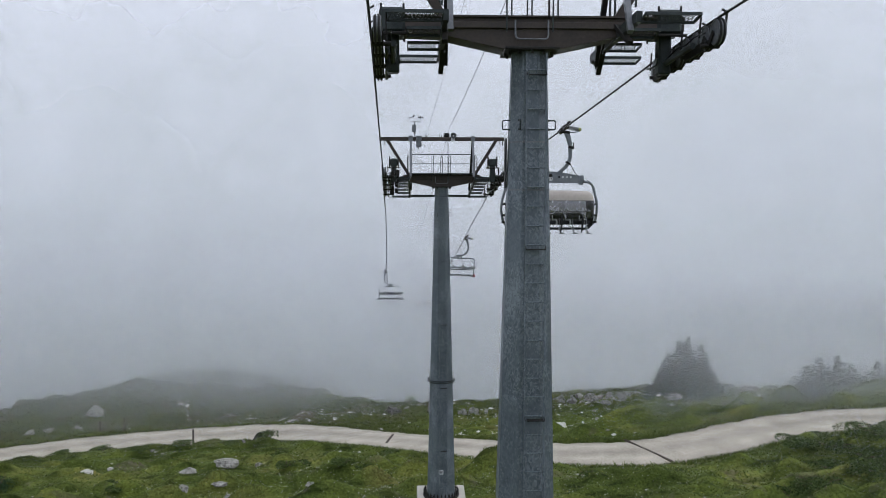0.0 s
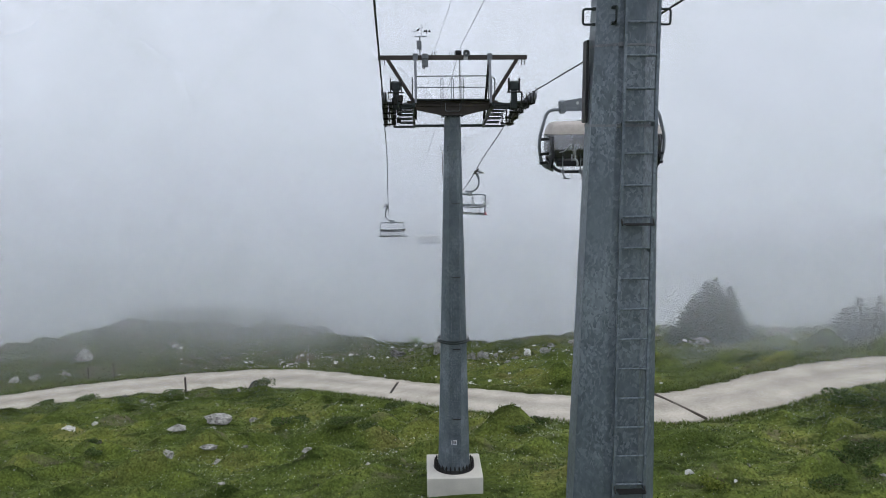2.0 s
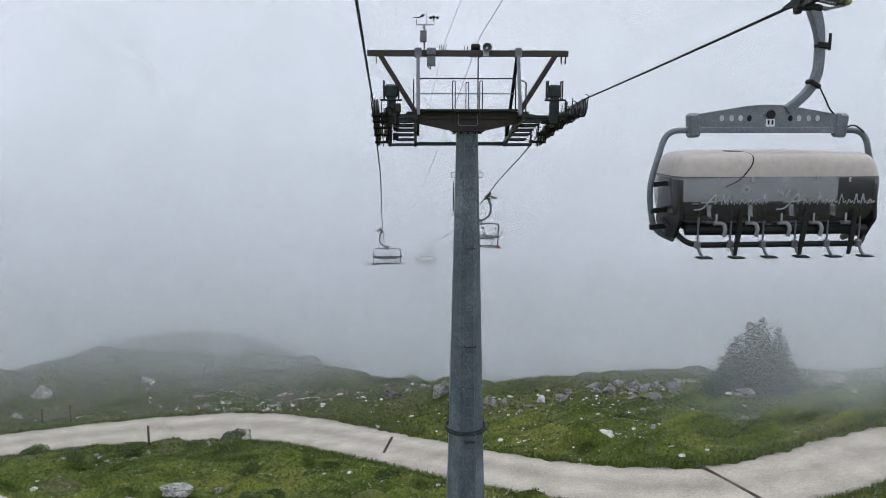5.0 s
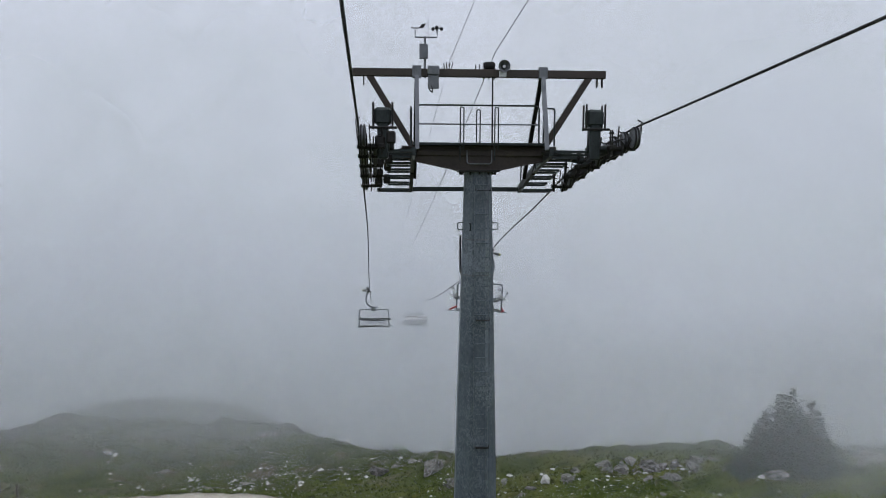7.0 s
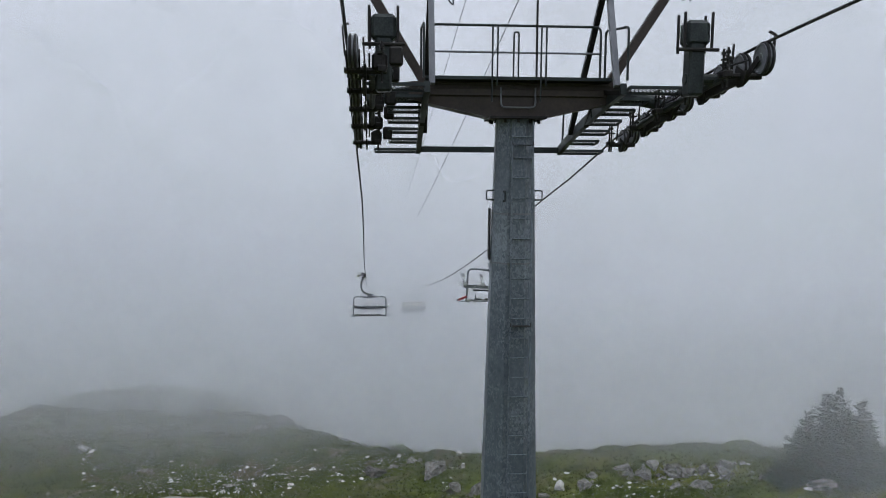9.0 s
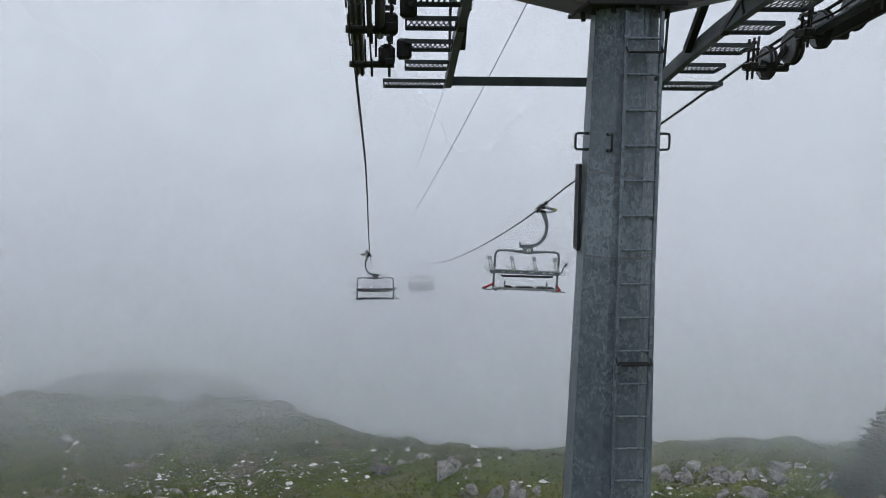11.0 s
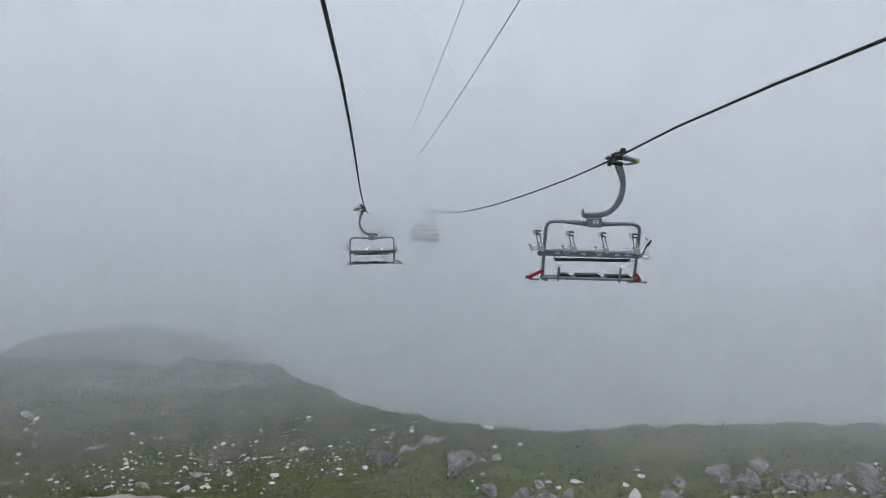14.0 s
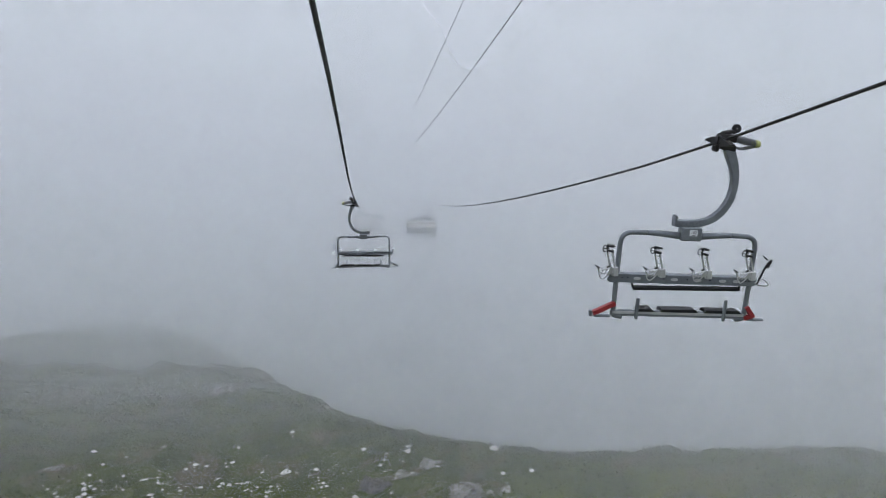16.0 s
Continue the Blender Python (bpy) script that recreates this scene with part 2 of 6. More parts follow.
PRINT = material("pale_grey_print", (0.26, 0.27, 0.28), 0.5, 0, (0.34, 0.35, 0.36), 5, 40, 0.02)
WHITE = material("white_print", (0.62, 0.64, 0.66), 0.5, 0, (0.75, 0.77, 0.78), 5, 40, 0.02)
CONCRETE = material("pale_concrete", (0.40, 0.385, 0.33), 0.9, 0, (0.56, 0.535, 0.46), 1.2, 26, 0.4)
GRAVEL = gravel()
LIMESTONE = material("pale_limestone", (0.10, 0.10, 0.085), 0.9, 0, (0.44, 0.425, 0.39), 2.6, 13, 1.0, (0.38, 0.62))
GREYROCK = material("lichen_grey_rock", (0.075, 0.075, 0.064), 0.92, 0, (0.34, 0.33, 0.30), 2.4, 10, 1.0, (0.36, 0.64))
TURF = grassland()
NEEDLE = leaf("spruce_needles", (0.020, 0.044, 0.020), (0.052, 0.094, 0.042))
BLADE = leaf("grass_blades", (0.066, 0.098, 0.023), (0.150, 0.188, 0.050))
FLOWER = leaf("meadow_flowers", (0.62, 0.63, 0.50), (0.86, 0.86, 0.80))
YELLOWF = leaf("yellow_flowers", (0.55, 0.45, 0.05), (0.72, 0.62, 0.12))
SHRUB = leaf("dwarf_shrub_leaves", (0.030, 0.052, 0.016), (0.085, 0.125, 0.035))
BARK = material("spruce_bark", (0.07, 0.05, 0.035), 0.95, 0, (0.14, 0.105, 0.08), 6, 40, 0.6)
WOOD = material("weathered_wood", (0.055, 0.045, 0.036), 0.9, 0, (0.12, 0.10, 0.082), 5, 40, 0.3)


# ---- mesh helpers ----
def finish(bm, name, mat, smooth=False):
    bmesh.ops.recalc_face_normals(bm, faces=bm.faces)
    me = bpy.data.meshes.new(name)
    bm.to_mesh(me)
    bm.free()
    me.materials.append(mat)
    if smooth:
        me.shade_smooth()
    return me


def part(name, bm, mat, parent, label="", smooth=False):
    ob = new(name, finish(bm, name, mat, smooth))
    ob.parent = parent
    return tagged(ob, label)


def whole(name, bm, mat, label, category, group="", kind="", smooth=False):
    return tagged(new(name, finish(bm, name, mat, smooth)), label, category, group, kind)


def thing(name, label, category, group="", kind="", at=None):
    ob = tagged(new(name), label, category, group, kind)
    ob.empty_display_size = 0.2
    if at is not None:
        ob.matrix_world = at
    return ob


def box(bm, centre, size, turn=(0, 0, 0), bevel=0.0):
    m = pose(*centre, *turn) @ Matrix.Diagonal((*size, 1))
    made = bmesh.ops.create_cube(bm, size=1.0, matrix=m)["verts"]
    if bevel:
        edges = list({e for v in made for e in v.link_edges})
        bmesh.ops.bevel(bm, geom=edges, offset=bevel, segments=1, affect="EDGES")
    return bm


def beam(bm, a, c, w, h, up=(0, 0, 1)):
    """A rectangular bar from a to c."""
    a, c = Vector(a), Vector(c)
    d = (c - a).normalized()
    side = d.cross(Vector(up))
    side = side.normalized() if side.length > 1e-4 else Vector((1, 0, 0))
    top = side.cross(d).normalized()
    v = [bm.verts.new(p + side * sx * w / 2 + top * sz * h / 2) for p in (a, c) for sx, sz in ((-1, -1), (1, -1), (1, 1), (-1, 1))]
    for f in ((0, 1, 2, 3), (7, 6, 5, 4), (0, 4, 5, 1), (1, 5, 6, 2), (2, 6, 7, 3), (3, 7, 4, 0)):
        bm.faces.new([v[k] for k in f])
    return bm


def tube(bm, pts, r, seg=8, closed=False, radii=None):
    """A round bar swept along points."""
    pts = [Vector(p) for p in pts]
    rings, n = [], len(pts)
    side = None
    for k, p in enumerate(pts):
        a = pts[k - 1] if (k or closed) else p
        c = pts[(k + 1) % n] if (k < n - 1 or closed) else p
        d = (c - a).normalized()
        if side is None:
            side = d.orthogonal().normalized()
        side = (side - d * side.dot(d)).normalized()
        up = d.cross(side)
        rr = radii[k] if radii else r
        rings.append([bm.verts.new(p + (side * math.cos(t) + up * math.sin(t)) * rr) for t in (2 * math.pi * i / seg for i in range(seg))])
    for k in range(n if closed else n - 1):
        a, c = rings[k], rings[(k + 1) % n]
        for i in range(seg):
            bm.faces.new((a[i], a[(i + 1) % seg], c[(i + 1) % seg], c[i]))
    if not closed:
        bm.faces.new(rings[0][::-1])
        bm.faces.new(rings[-1])
    return bm


def arc(points, r=0.1, n=4):
    """Rounds the corners of a line of points."""
    pts = [Vector(p) for p in points]
    out = [pts[0]]
    for a, p, c in zip(pts, pts[1:], pts[2:]):
        u, w = (a - p), (c - p)
        rr = min(r, u.length * 0.48, w.length * 0.48)
        s, e = p + u.normalized() * rr, p + w.normalized() * rr
        for k in range(n + 1):
            t = k / n
            out.append(s * (1 - t) ** 2 + p * 2 * t * (1 - t) + e * t * t)
    return out + [pts[-1]]


def lathe(bm, profile, seg=20, m=Matrix()):
    """Turns a closed profile of (radius, along x) about the x axis."""
    rings = [[bm.verts.new(m @ Vector((x, r * math.cos(t), r * math.sin(t)))) for r, x in profile] for t in (2 * math.pi * i / seg for i in range(seg))]
    k = len(profile)
    for i in range(seg):
        a, c = rings[i], rings[(i + 1) % seg]
        for j in range(k):
            bm.faces.new((a[j], a[(j + 1) % k], c[(j + 1) % k], c[j]))
    return bm


def prism(bm, outline, a, c, axis="y"):
    """Pushes a flat outline of (u, v) from a to c along an axis."""
    def at(u, v, w):
        return {"y": (u, w, v), "x": (w, u, v), "z": (u, v, w)}[axis]
    lo, hi = ([bm.verts.new(at(u, v, w)) for u, v in outline] for w in (a, c))
    bm.faces.new(lo[::-1])
    bm.faces.new(hi)
    n = len(lo)
    for k in range(n):
        bm.faces.new((lo[k], lo[(k + 1) % n], hi[(k + 1) % n], hi[k]))
    return bm


B = bmesh.new


# ---- the ground ----
def sigmoid(v):
    return 1 / (1 + np.exp(-np.clip(v, -30, 30)))


def crest(x):
    """Where, along the line, the meadow breaks off into the valley."""
    return 65 + 39 * np.exp(-((x + 27) / np.where(x < -27, 17.5, 23.5)) ** 2) - 0.1 * np.maximum(0, x - 15)


def swell(x, y):
    """The broad lie of the land without its hummocks."""
    xc, yc = np.where(x < 0, 62 * np.tanh(x / 62), 34 * np.cbrt(np.tanh((np.maximum(x, 0) / 34) ** 3))), 33 + np.logaddexp(0, (y - 33) / 3) * 3
    yc = 104 - np.logaddexp(0, (104 - yc) / 3) * 3
    u, v = xc / 40, (yc - 36) / 40
    z = -0.61 + 2.24 * u - 4.3 * v - 1.54 * u * u + 5.07 * u * v - 3.1 * v * v - 1.76 * u * v * v + 1.45 * v ** 3 + 6.08 * u * u * v
    z = z + 0.055 * np.maximum(0, 33 - y) + 0.3 * np.exp(-((x - 20.5) / 5.5) ** 2 - ((y - 58.5) / 3.8) ** 2) - 0.2 * np.maximum(0, y - 51) * sigmoid((x - 24) / 3.5) + 0.55 * np.exp(-(x / 5) ** 2 - ((y - 36) / 5) ** 2)
    over = np.maximum(0, y - crest(x))
    z = z - 0.03 * np.minimum(over, 25) ** 2 - 0.75 * np.maximum(0, over - 25)
    return np.maximum(z, -90 - 0.0 * x)


ROAD = [(-80, 40), (-60, 50), (-46, 56.5), (-38, 60.5), (-31.5, 65.2), (-26, 67.6), (-20, 68.5), (-14, 67.6), (-9.6, 64.6), (-5.7, 60.2), (-2.9, 56.9), (2.3, 50.9), (6.7, 47.1), (11.8, 45.0), (16.3, 45.6), (20.3, 47.1), (25, 47.9), (31, 47.2), (40, 44), (55, 37), (75, 28)]


def road_half(x):
    """Half the road's width, a little more in the bend."""
    return 2.15 + 0.65 * np.exp(-((x + 15) / 9) ** 2)


def smooth_line(pts, n=14):
    out = []
    p = [Vector((*a, 0)) for a in pts]
    p = [2 * p[0] - p[1], *p, 2 * p[-1] - p[-2]]
    for a, c, d, e in zip(p, p[1:], p[2:], p[3:]):
        for k in range(n):
            t = k / n
            out.append(0.5 * (2 * c + (d - a) * t + (2 * a - 5 * c + 4 * d - e) * t * t + (3 * c - a - 3 * d + e) * t ** 3))
    return out


ROAD_LINE = smooth_line(ROAD)
ROAD_XY = np.array([(p.x, p.y) for p in ROAD_LINE])


ROAD_Z = swell(ROAD_XY[:, 0], ROAD_XY[:, 1])


def from_road(x, y):
    """Distance past the road's edge, and the road's height there."""
    x, y = np.atleast_1d(x).astype(float), np.atleast_1d(y).astype(float)
    best, z, half = np.full(x.shape, 1e9), np.zeros(x.shape), np.full(x.shape, 2.15)
    for (px, py), pz in zip(ROAD_XY, ROAD_Z):
        d = (x - px) ** 2 + (y - py) ** 2
        near = d < best
        best = np.where(near, d, best)
        z = np.where(near, pz, z)
        half = np.where(near, road_half(px), half)
    return np.sqrt(best) - half, z


def waves(x, y, seed, count, length, turn=0.0):
    """A cheap rolling noise out of sine waves of about one length."""
    rnd = np.random.RandomState(seed)
    z = np.zeros_like(np.asarray(x, float))
    for _ in range(count):
        a, k, ph = rnd.uniform(0, 2 * np.pi), 2 * np.pi / (length * rnd.uniform(0.6, 1.7)), rnd.uniform(0, 6.28)
        z = z + np.sin(k * (x * np.cos(a) + y * np.sin(a)) + ph)
    return z / np.sqrt(count)


def hummocks(x, y):
    w = waves(x, y, 3, 9, 5.5)
    sharp = np.maximum(0, waves(0.5 * x, y, 5, 9, 2.1)) ** 1.4
    far = 1 - 0.6 * sigmoid((y - 57) / 2.5)
    return 0.18 * w + 0.46 * far * sharp + 0.10 * np.abs(waves(0.6 * x, y, 8, 10, 1.6))


def land(x, y):
    """Height of the ground."""
    x, y = np.atleast_1d(x).astype(float), np.atleast_1d(y).astype(float)
    d, road_z = from_road(x, y)
    rough = np.clip((d - 0.05) / 1.6, 0, 1)
    cut = np.clip((d + 0.1) / 2.6, 0, 1)
    cut = cut * cut * (3 - 2 * cut)
    bank = 0.22 * np.exp(-((d - 1.0) / 0.8) ** 2) * np.clip(waves(x, y, 12, 6, 7.0), -0.2, 1.2)
    knoll = 1.3 * np.exp(-((x - 27) / 5.5) ** 2 - ((y - 40.5) / 3.0) ** 2)
    block = np.clip((np.hypot(x - 0.0, y - 35.6) - 1.6) / 2.0, 0, 1)
    z = swell(x, y) + hummocks(x, y) * block
    z = road_z * (1 - cut) + z * cut + bank * rough + knoll * rough
    return z - 0.07 * (d < 0.12)


def ground_at(x, y):
    return float(land(x, y)[0])


def axis_lines(lo, hi, step, far):
    mid = list(np.arange(lo, hi + step / 2, step))
    out, s, a = [], step, lo
    while a > -far:
        s *= 1.35
        a -= s
        out.insert(0, a)
    s, c, right = step, hi, []
    while c < far:
        s *= 1.35
        c += s
        right.append(c)
    return np.array(out + mid + right)


def build_ground():
    xs, ys = axis_lines(-62, 52, 0.3, 2500), axis_lines(24, 112, 0.25, 2500)
    gx, gy = np.meshgrid(xs, ys)
    z = land(gx.ravel(), gy.ravel())
    verts = np.stack([gx.ravel(), gy.ravel(), z], 1)
    w, h = len(xs), len(ys)
    i = (np.arange(h - 1)[:, None] * w + np.arange(w - 1)[None]).ravel()
    faces = np.stack([i, i + 1, i + w + 1, i + w], 1)
    me = bpy.data.meshes.new("ground")
    me.from_pydata(verts.tolist(), [], faces.tolist())
    me.materials.append(TURF)
    me.shade_smooth()
    return tagged(new("ground", me), "hummocky green alpine meadow with bare earth patches", "meadow", kind="structure")


build_ground()


def build_road():
    bm = B()
    uv = bm.loops.layers.uv.new("across")
    rows = []
    for k, p in enumerate(ROAD_LINE[:-1]):
        d = (ROAD_LINE[k + 1] - p).normalized()
        side = Vector((d.y, -d.x, 0))
        half = float(road_half(p.x))
        row = []
        for j in range(-6, 7):
            wob = 0.12 * math.sin(k * 1.7 + j) + 0.1 * math.sin(k * 0.6 + j) if abs(j) == 6 else 0
            q = p + side * (half * j / 6 + wob)
            row.append(bm.verts.new((q.x, q.y, ROAD_Z[k] + 0.05 * (1 - (j / 6) ** 2) + 0.004 * math.sin(k * 0.9 + j * 2))))
        lip = [bm.verts.new(row[s].co + Vector((0, 0, -0.3))) for s in (0, -1)]
        rows.append([lip[0], *row, lip[1]])
    for a, c in zip(rows, rows[1:]):
        for j in range(len(a) - 1):
            f = bm.faces.new((a[j], a[j + 1], c[j + 1], c[j]))
            for loop, w in zip(f.loops, (j, j + 1, j + 1, j)):
                loop[uv].uv = (w / (len(a) - 1), 0)
    return whole("road", bm, GRAVEL, "pale compacted gravel mountain road with worn wheel tracks", "road", kind="structure", smooth=True)


build_road()


# ---- ropes ----
def line_x(y):
    """The middle of the lift line."""
    return 0.03 - 0.035 * (y - 35.77)


GAUGE = 2.6
A_IN, A_OUT, B_IN, B_OUT = 11.2, 15.2, 31.8, 39.0
LEFT_SHIFT = -0.09


def rope_z(y):
    """Height of the hauling rope: spans and the two rounded tower heads."""
    if y < A_OUT:
        s = y - A_IN
        return 17.78 - 0.045 * s + (0.0006 if s < 0 else -0.006) * s * s
    if y < B_IN:
        t = (y - A_OUT) / (B_IN - A_OUT)
        return 17.504 * (1 - t) + 16.13 * t - 0.12 * t * (1 - t)
    if y < B_OUT:
        s = y - B_IN
        return 16.13 - 0.075 * s - 0.0129 * s * s
    s = y - B_OUT
    return 14.92 - 0.261 * s + 0.00087 * s * s if s < 150 else -4.65


def sway(side, y):
    """Below the second tower the loaded ropes hang a little off their straight line, sideways and upwards."""
    b = math.exp(-((y - 47) / (9 if side < 0 else 4)) ** 2) * min(1, max(0, (y - 37.5) / 6))
    return (0.06 * b, 0.18 * b) if side < 0 else (0, 0.14 * b)


def rope(side, offset=0.0):
    ys = list(np.arange(-60, A_IN, 3.0)) + list(np.arange(A_IN, B_OUT + 2, 0.6)) + list(np.arange(B_OUT + 3, 165, 3.0))
    bm = B()
    tube(bm, [(side * GAUGE + line_x(y) + offset + sway(side, y)[0], y, rope_z(y) + sway(side, y)[1]) for y in ys], 0.021, 8)
    return whole("haul_rope", bm, ROPE, "dark greased steel wire hauling rope over the sheaves", "rope", "hauling ropes", smooth=True)


rope(-1, LEFT_SHIFT)
rope(1)


def signal_cable(x0, z_b, r, name, label):
    pts = []
    for y in np.arange(-60, 36, 4.0):
        t = y - 13.5
        z = (z_b + 2.15) - 0.0985 * t if t > 0 else z_b + 2.15 - 0.05 * t
        pts.append((x0 + line_x(y), y, z - (0.0011 * t * (21.8 - t) if 0 < t < 21.8 else 0)))
    for y in np.arange(35.3, 160, 4.0):
        s = y - 35.3
        pts.append((x0 + line_x(y) - 0.006 * s, y, z_b - 0.232 * s + 0.0006 * s * s))
    bm = B()
    tube(bm, pts, r, 6)
    whole(name, bm, ROPE, label, "cable", smooth=True)


signal_cable(0.325, 17.93, 0.008, "signal_cable", "thin black signal cable slung over the tower heads")
signal_cable(-0.70, 17.72, 0.0045, "signal_cable", "very thin dark messenger wire above the lift line")


# ---- lift towers ----
def sheave_mesh():
    bm = B()
    lathe(bm, [(0.05, -0.045), (0.235, -0.045), (0.245, -0.03), (0.245, -0.02), (0.212, -0.012), (0.212, 0.012), (0.245, 0.02), (0.245, 0.03), (0.235, 0.045), (0.05, 0.045)], 22)
    tyre = finish(bm, "tyre", RUBBER)
    bm = B()
    lathe(bm, [(0.02, -0.055), (0.07, -0.055), (0.08, -0.048), (0.185, -0.048), (0.195, -0.060), (0.218, -0.060), (0.218, 0.060), (0.195, 0.060), (0.185, 0.048), (0.08, 0.048), (0.07, 0.055), (0.02, 0.055)], 18)
    return tyre, finish(bm, "rim", STRUT)


TYRE, RIM = sheave_mesh()


def child(name, me, parent, m):
    ob = new(name, me)
    ob.parent = parent
    ob.matrix_basis = m
    return ob


def wheel_train(tower, side, y0, y1, count, yt, full):
    """The row of rubber-lined wheels that carries one rope, with rocker plates in pairs; local to the tower."""
    ys = np.linspace(y0 + 0.2, y1 - 0.2, count)
    at = [Vector((side * GAUGE + line_x(y) - line_x(yt), y - yt, rope_z(y) - 0.196)) for y in ys]
    for p in at:
        w = child("sheave", TYRE, tower, Matrix.Translation(p) @ Matrix.Diagonal((1, 0.88, 0.88, 1)))
        child("rim", RIM, w, Matrix())
    for a, c in zip(at[::2], at[1::2]):
        for sx in (-0.075, 0.075):
            bm = B()
            mid = (a + c) / 2 - Vector((0, 0, 0.16))
            for p in (a, c):
                beam(bm, p + Vector((sx, 0, 0)), mid + Vector((sx, 0, 0)), 0.09, 0.018, (1, 0, 0))
            part("rocker_plate", bm, STEEL, tower)
    # long carrying beams below the pairs
    pairs = [(a + c) / 2 - Vector((0, 0, 0.17)) for a, c in zip(at[::2], at[1::2])]
    for a, c in zip(pairs[::2], pairs[1::2]):
        bm = B()
        inner = Vector((-side * 0.13, 0, 0))
        beam(bm, a + inner, c + inner, 0.05, 0.14)
        tube(bm, [a + inner * 1.6, a - inner * 0.8], 0.035, 8)
        tube(bm, [c + inner * 1.6, c - inner * 0.8], 0.035, 8)
        part("carrier_beam", bm, STEEL, tower)
    bm = B()
    inner = Vector((-side * 0.24, 0, -0.12))
    tube(bm, [p + inner for p in at[1:-1:2]], 0.05, 8)
    part("main_carrier", bm, GREEN_STEEL, tower)
    # stub axles, spring rods and small hinge brackets between the wheels and the walkway
    for k, (a, c) in enumerate(zip(at[::2], at[1::2]) if full else ()):
        mid = (a + c) / 2
        bm = B()
        tube(bm, [mid + Vector((side * 0.12, 0, -0.16)), mid + Vector((-side * 0.42, 0, -0.16))], 0.04, 8)
        part("stub_axle", bm, STEEL, tower)
        for dy in (-0.07, 0.07):
            bm = B()
            p = mid + Vector((-side * 0.36, dy, 0))
            tube(bm, [p + Vector((0, 0, -0.30)), p + Vector((0, 0, 0.20))], 0.016, 6)
            tube(bm, [p + Vector((0, 0, 0.12)), p + Vector((0, 0, 0.16))], 0.034, 6)
            part("spring_rod", bm, STEEL, tower)
        bm = B()
        box(bm, mid + Vector((-side * 0.36, 0, -0.14)), (0.12, 0.24, 0.09), bevel=0.015)
        box(bm, mid + Vector((-side * 0.34, 0, 0.06)), (0.09, 0.20, 0.025))
        if side < 0:
            box(bm, mid + Vector((0.33, 0.03, -0.05 - 0.05 * (k % 2))), (0.20, 0.22, 0.22), bevel=0.035)
            box(bm, mid + Vector((0.54, -0.02, 0.02 + 0.06 * (k % 2))), (0.18, 0.18, 0.24), bevel=0.03)
        part("damper_block", bm, STEEL, tower)
        bm = B()
        prism(bm, [(mid.y - 0.20, mid.z - 0.10), (mid.y + 0.20, mid.z - 0.10), (mid.y + 0.08, mid.z - 0.30), (mid.y - 0.08, mid.z - 0.30)], mid.x - side * 0.15 - 0.012, mid.x - side * 0.15 + 0.012, "x")
        part("hinge_plate", bm, STEEL, tower)
    for p in at[1::2]:
        bm = B()
        beam(bm, p + Vector((-side * 0.14, 0, 0.0)), p + Vector((-side * 0.12, 0, 0.33)), 0.035, 0.02)
        part("switch_finger", bm, STEEL, tower)
    bm = B()
    tube(bm, arc([p + Vector((-side * 0.2, 0, -0.02 + 0.05 * (k % 2))) for k, p in enumerate(at)], 0.1), 0.014, 6)
    part("signal_wire", bm, BLACK, tower)
    # rope catchers
    for p in at[::2]:
        bm = B()
        beam(bm, p + Vector((side * 0.1, 0, -0.05)), p + Vector((side * 0.13, 0, 0.3)), 0.05, 0.02)
        beam(bm, p + Vector((side * 0.13, 0, 0.3)), p + Vector((side * 0.05, 0, 0.34)), 0.05, 0.02)
        part("rope_catcher", bm, STEEL, tower)


def grating(tower, x, y, z, w, d):
    """A step of expanded steel mesh in a frame, tipped a little."""
    bm = B()
    for sy in (-1, 1):
        box(bm, (0, sy * d / 2, 0), (w, 0.02, 0.05))
    for sx in (-1, 1):
        box(bm, (sx * w / 2, 0, 0), (0.02, d, 0.05))
    for k in range(1, int(w / 0.06)):
        px = -w / 2 + k * 0.06
        for lean in (-0.05, 0.05):
            beam(bm, (max(-w / 2, min(w / 2, px - lean)), -d / 2, 0.01), (max(-w / 2, min(w / 2, px + lean)), d / 2, 0.01), 0.012, 0.008)
    bmesh.ops.transform(bm, matrix=pose(x, y, z, -9), verts=bm.verts)
    part("grating_step", bm, GREEN_STEEL, tower)


def pole(tower, top, bottom, r_top, r_bottom, sides=8):
    bm = B()
    turn = radians(22.5)
    rows = []
    for k in range(13):
        t = k / 12
        z, r = bottom + (top - bottom) * t, r_bottom + (r_top - r_bottom) * t
        rows.append([bm.verts.new((r * math.cos(turn + 2 * math.pi * i / sides), r * math.sin(turn + 2 * math.pi * i / sides), z)) for i in range(sides)])
    for a, c in zip(rows, rows[1:]):
        for i in range(sides):
            bm.faces.new((a[i], a[(i + 1) % sides], c[(i + 1) % sides], c[i]))
    bm.faces.new(rows[-1])
    edges = [e for e in bm.edges if abs(e.verts[0].co.z - e.verts[1].co.z) > 0.1]
    bmesh.ops.bevel(bm, geom=edges, offset=0.035, segments=2, affect="EDGES")
    part("pole", bm, ZINC, tower, "tapered eight-sided galvanised steel pole with cloudy zinc patches")


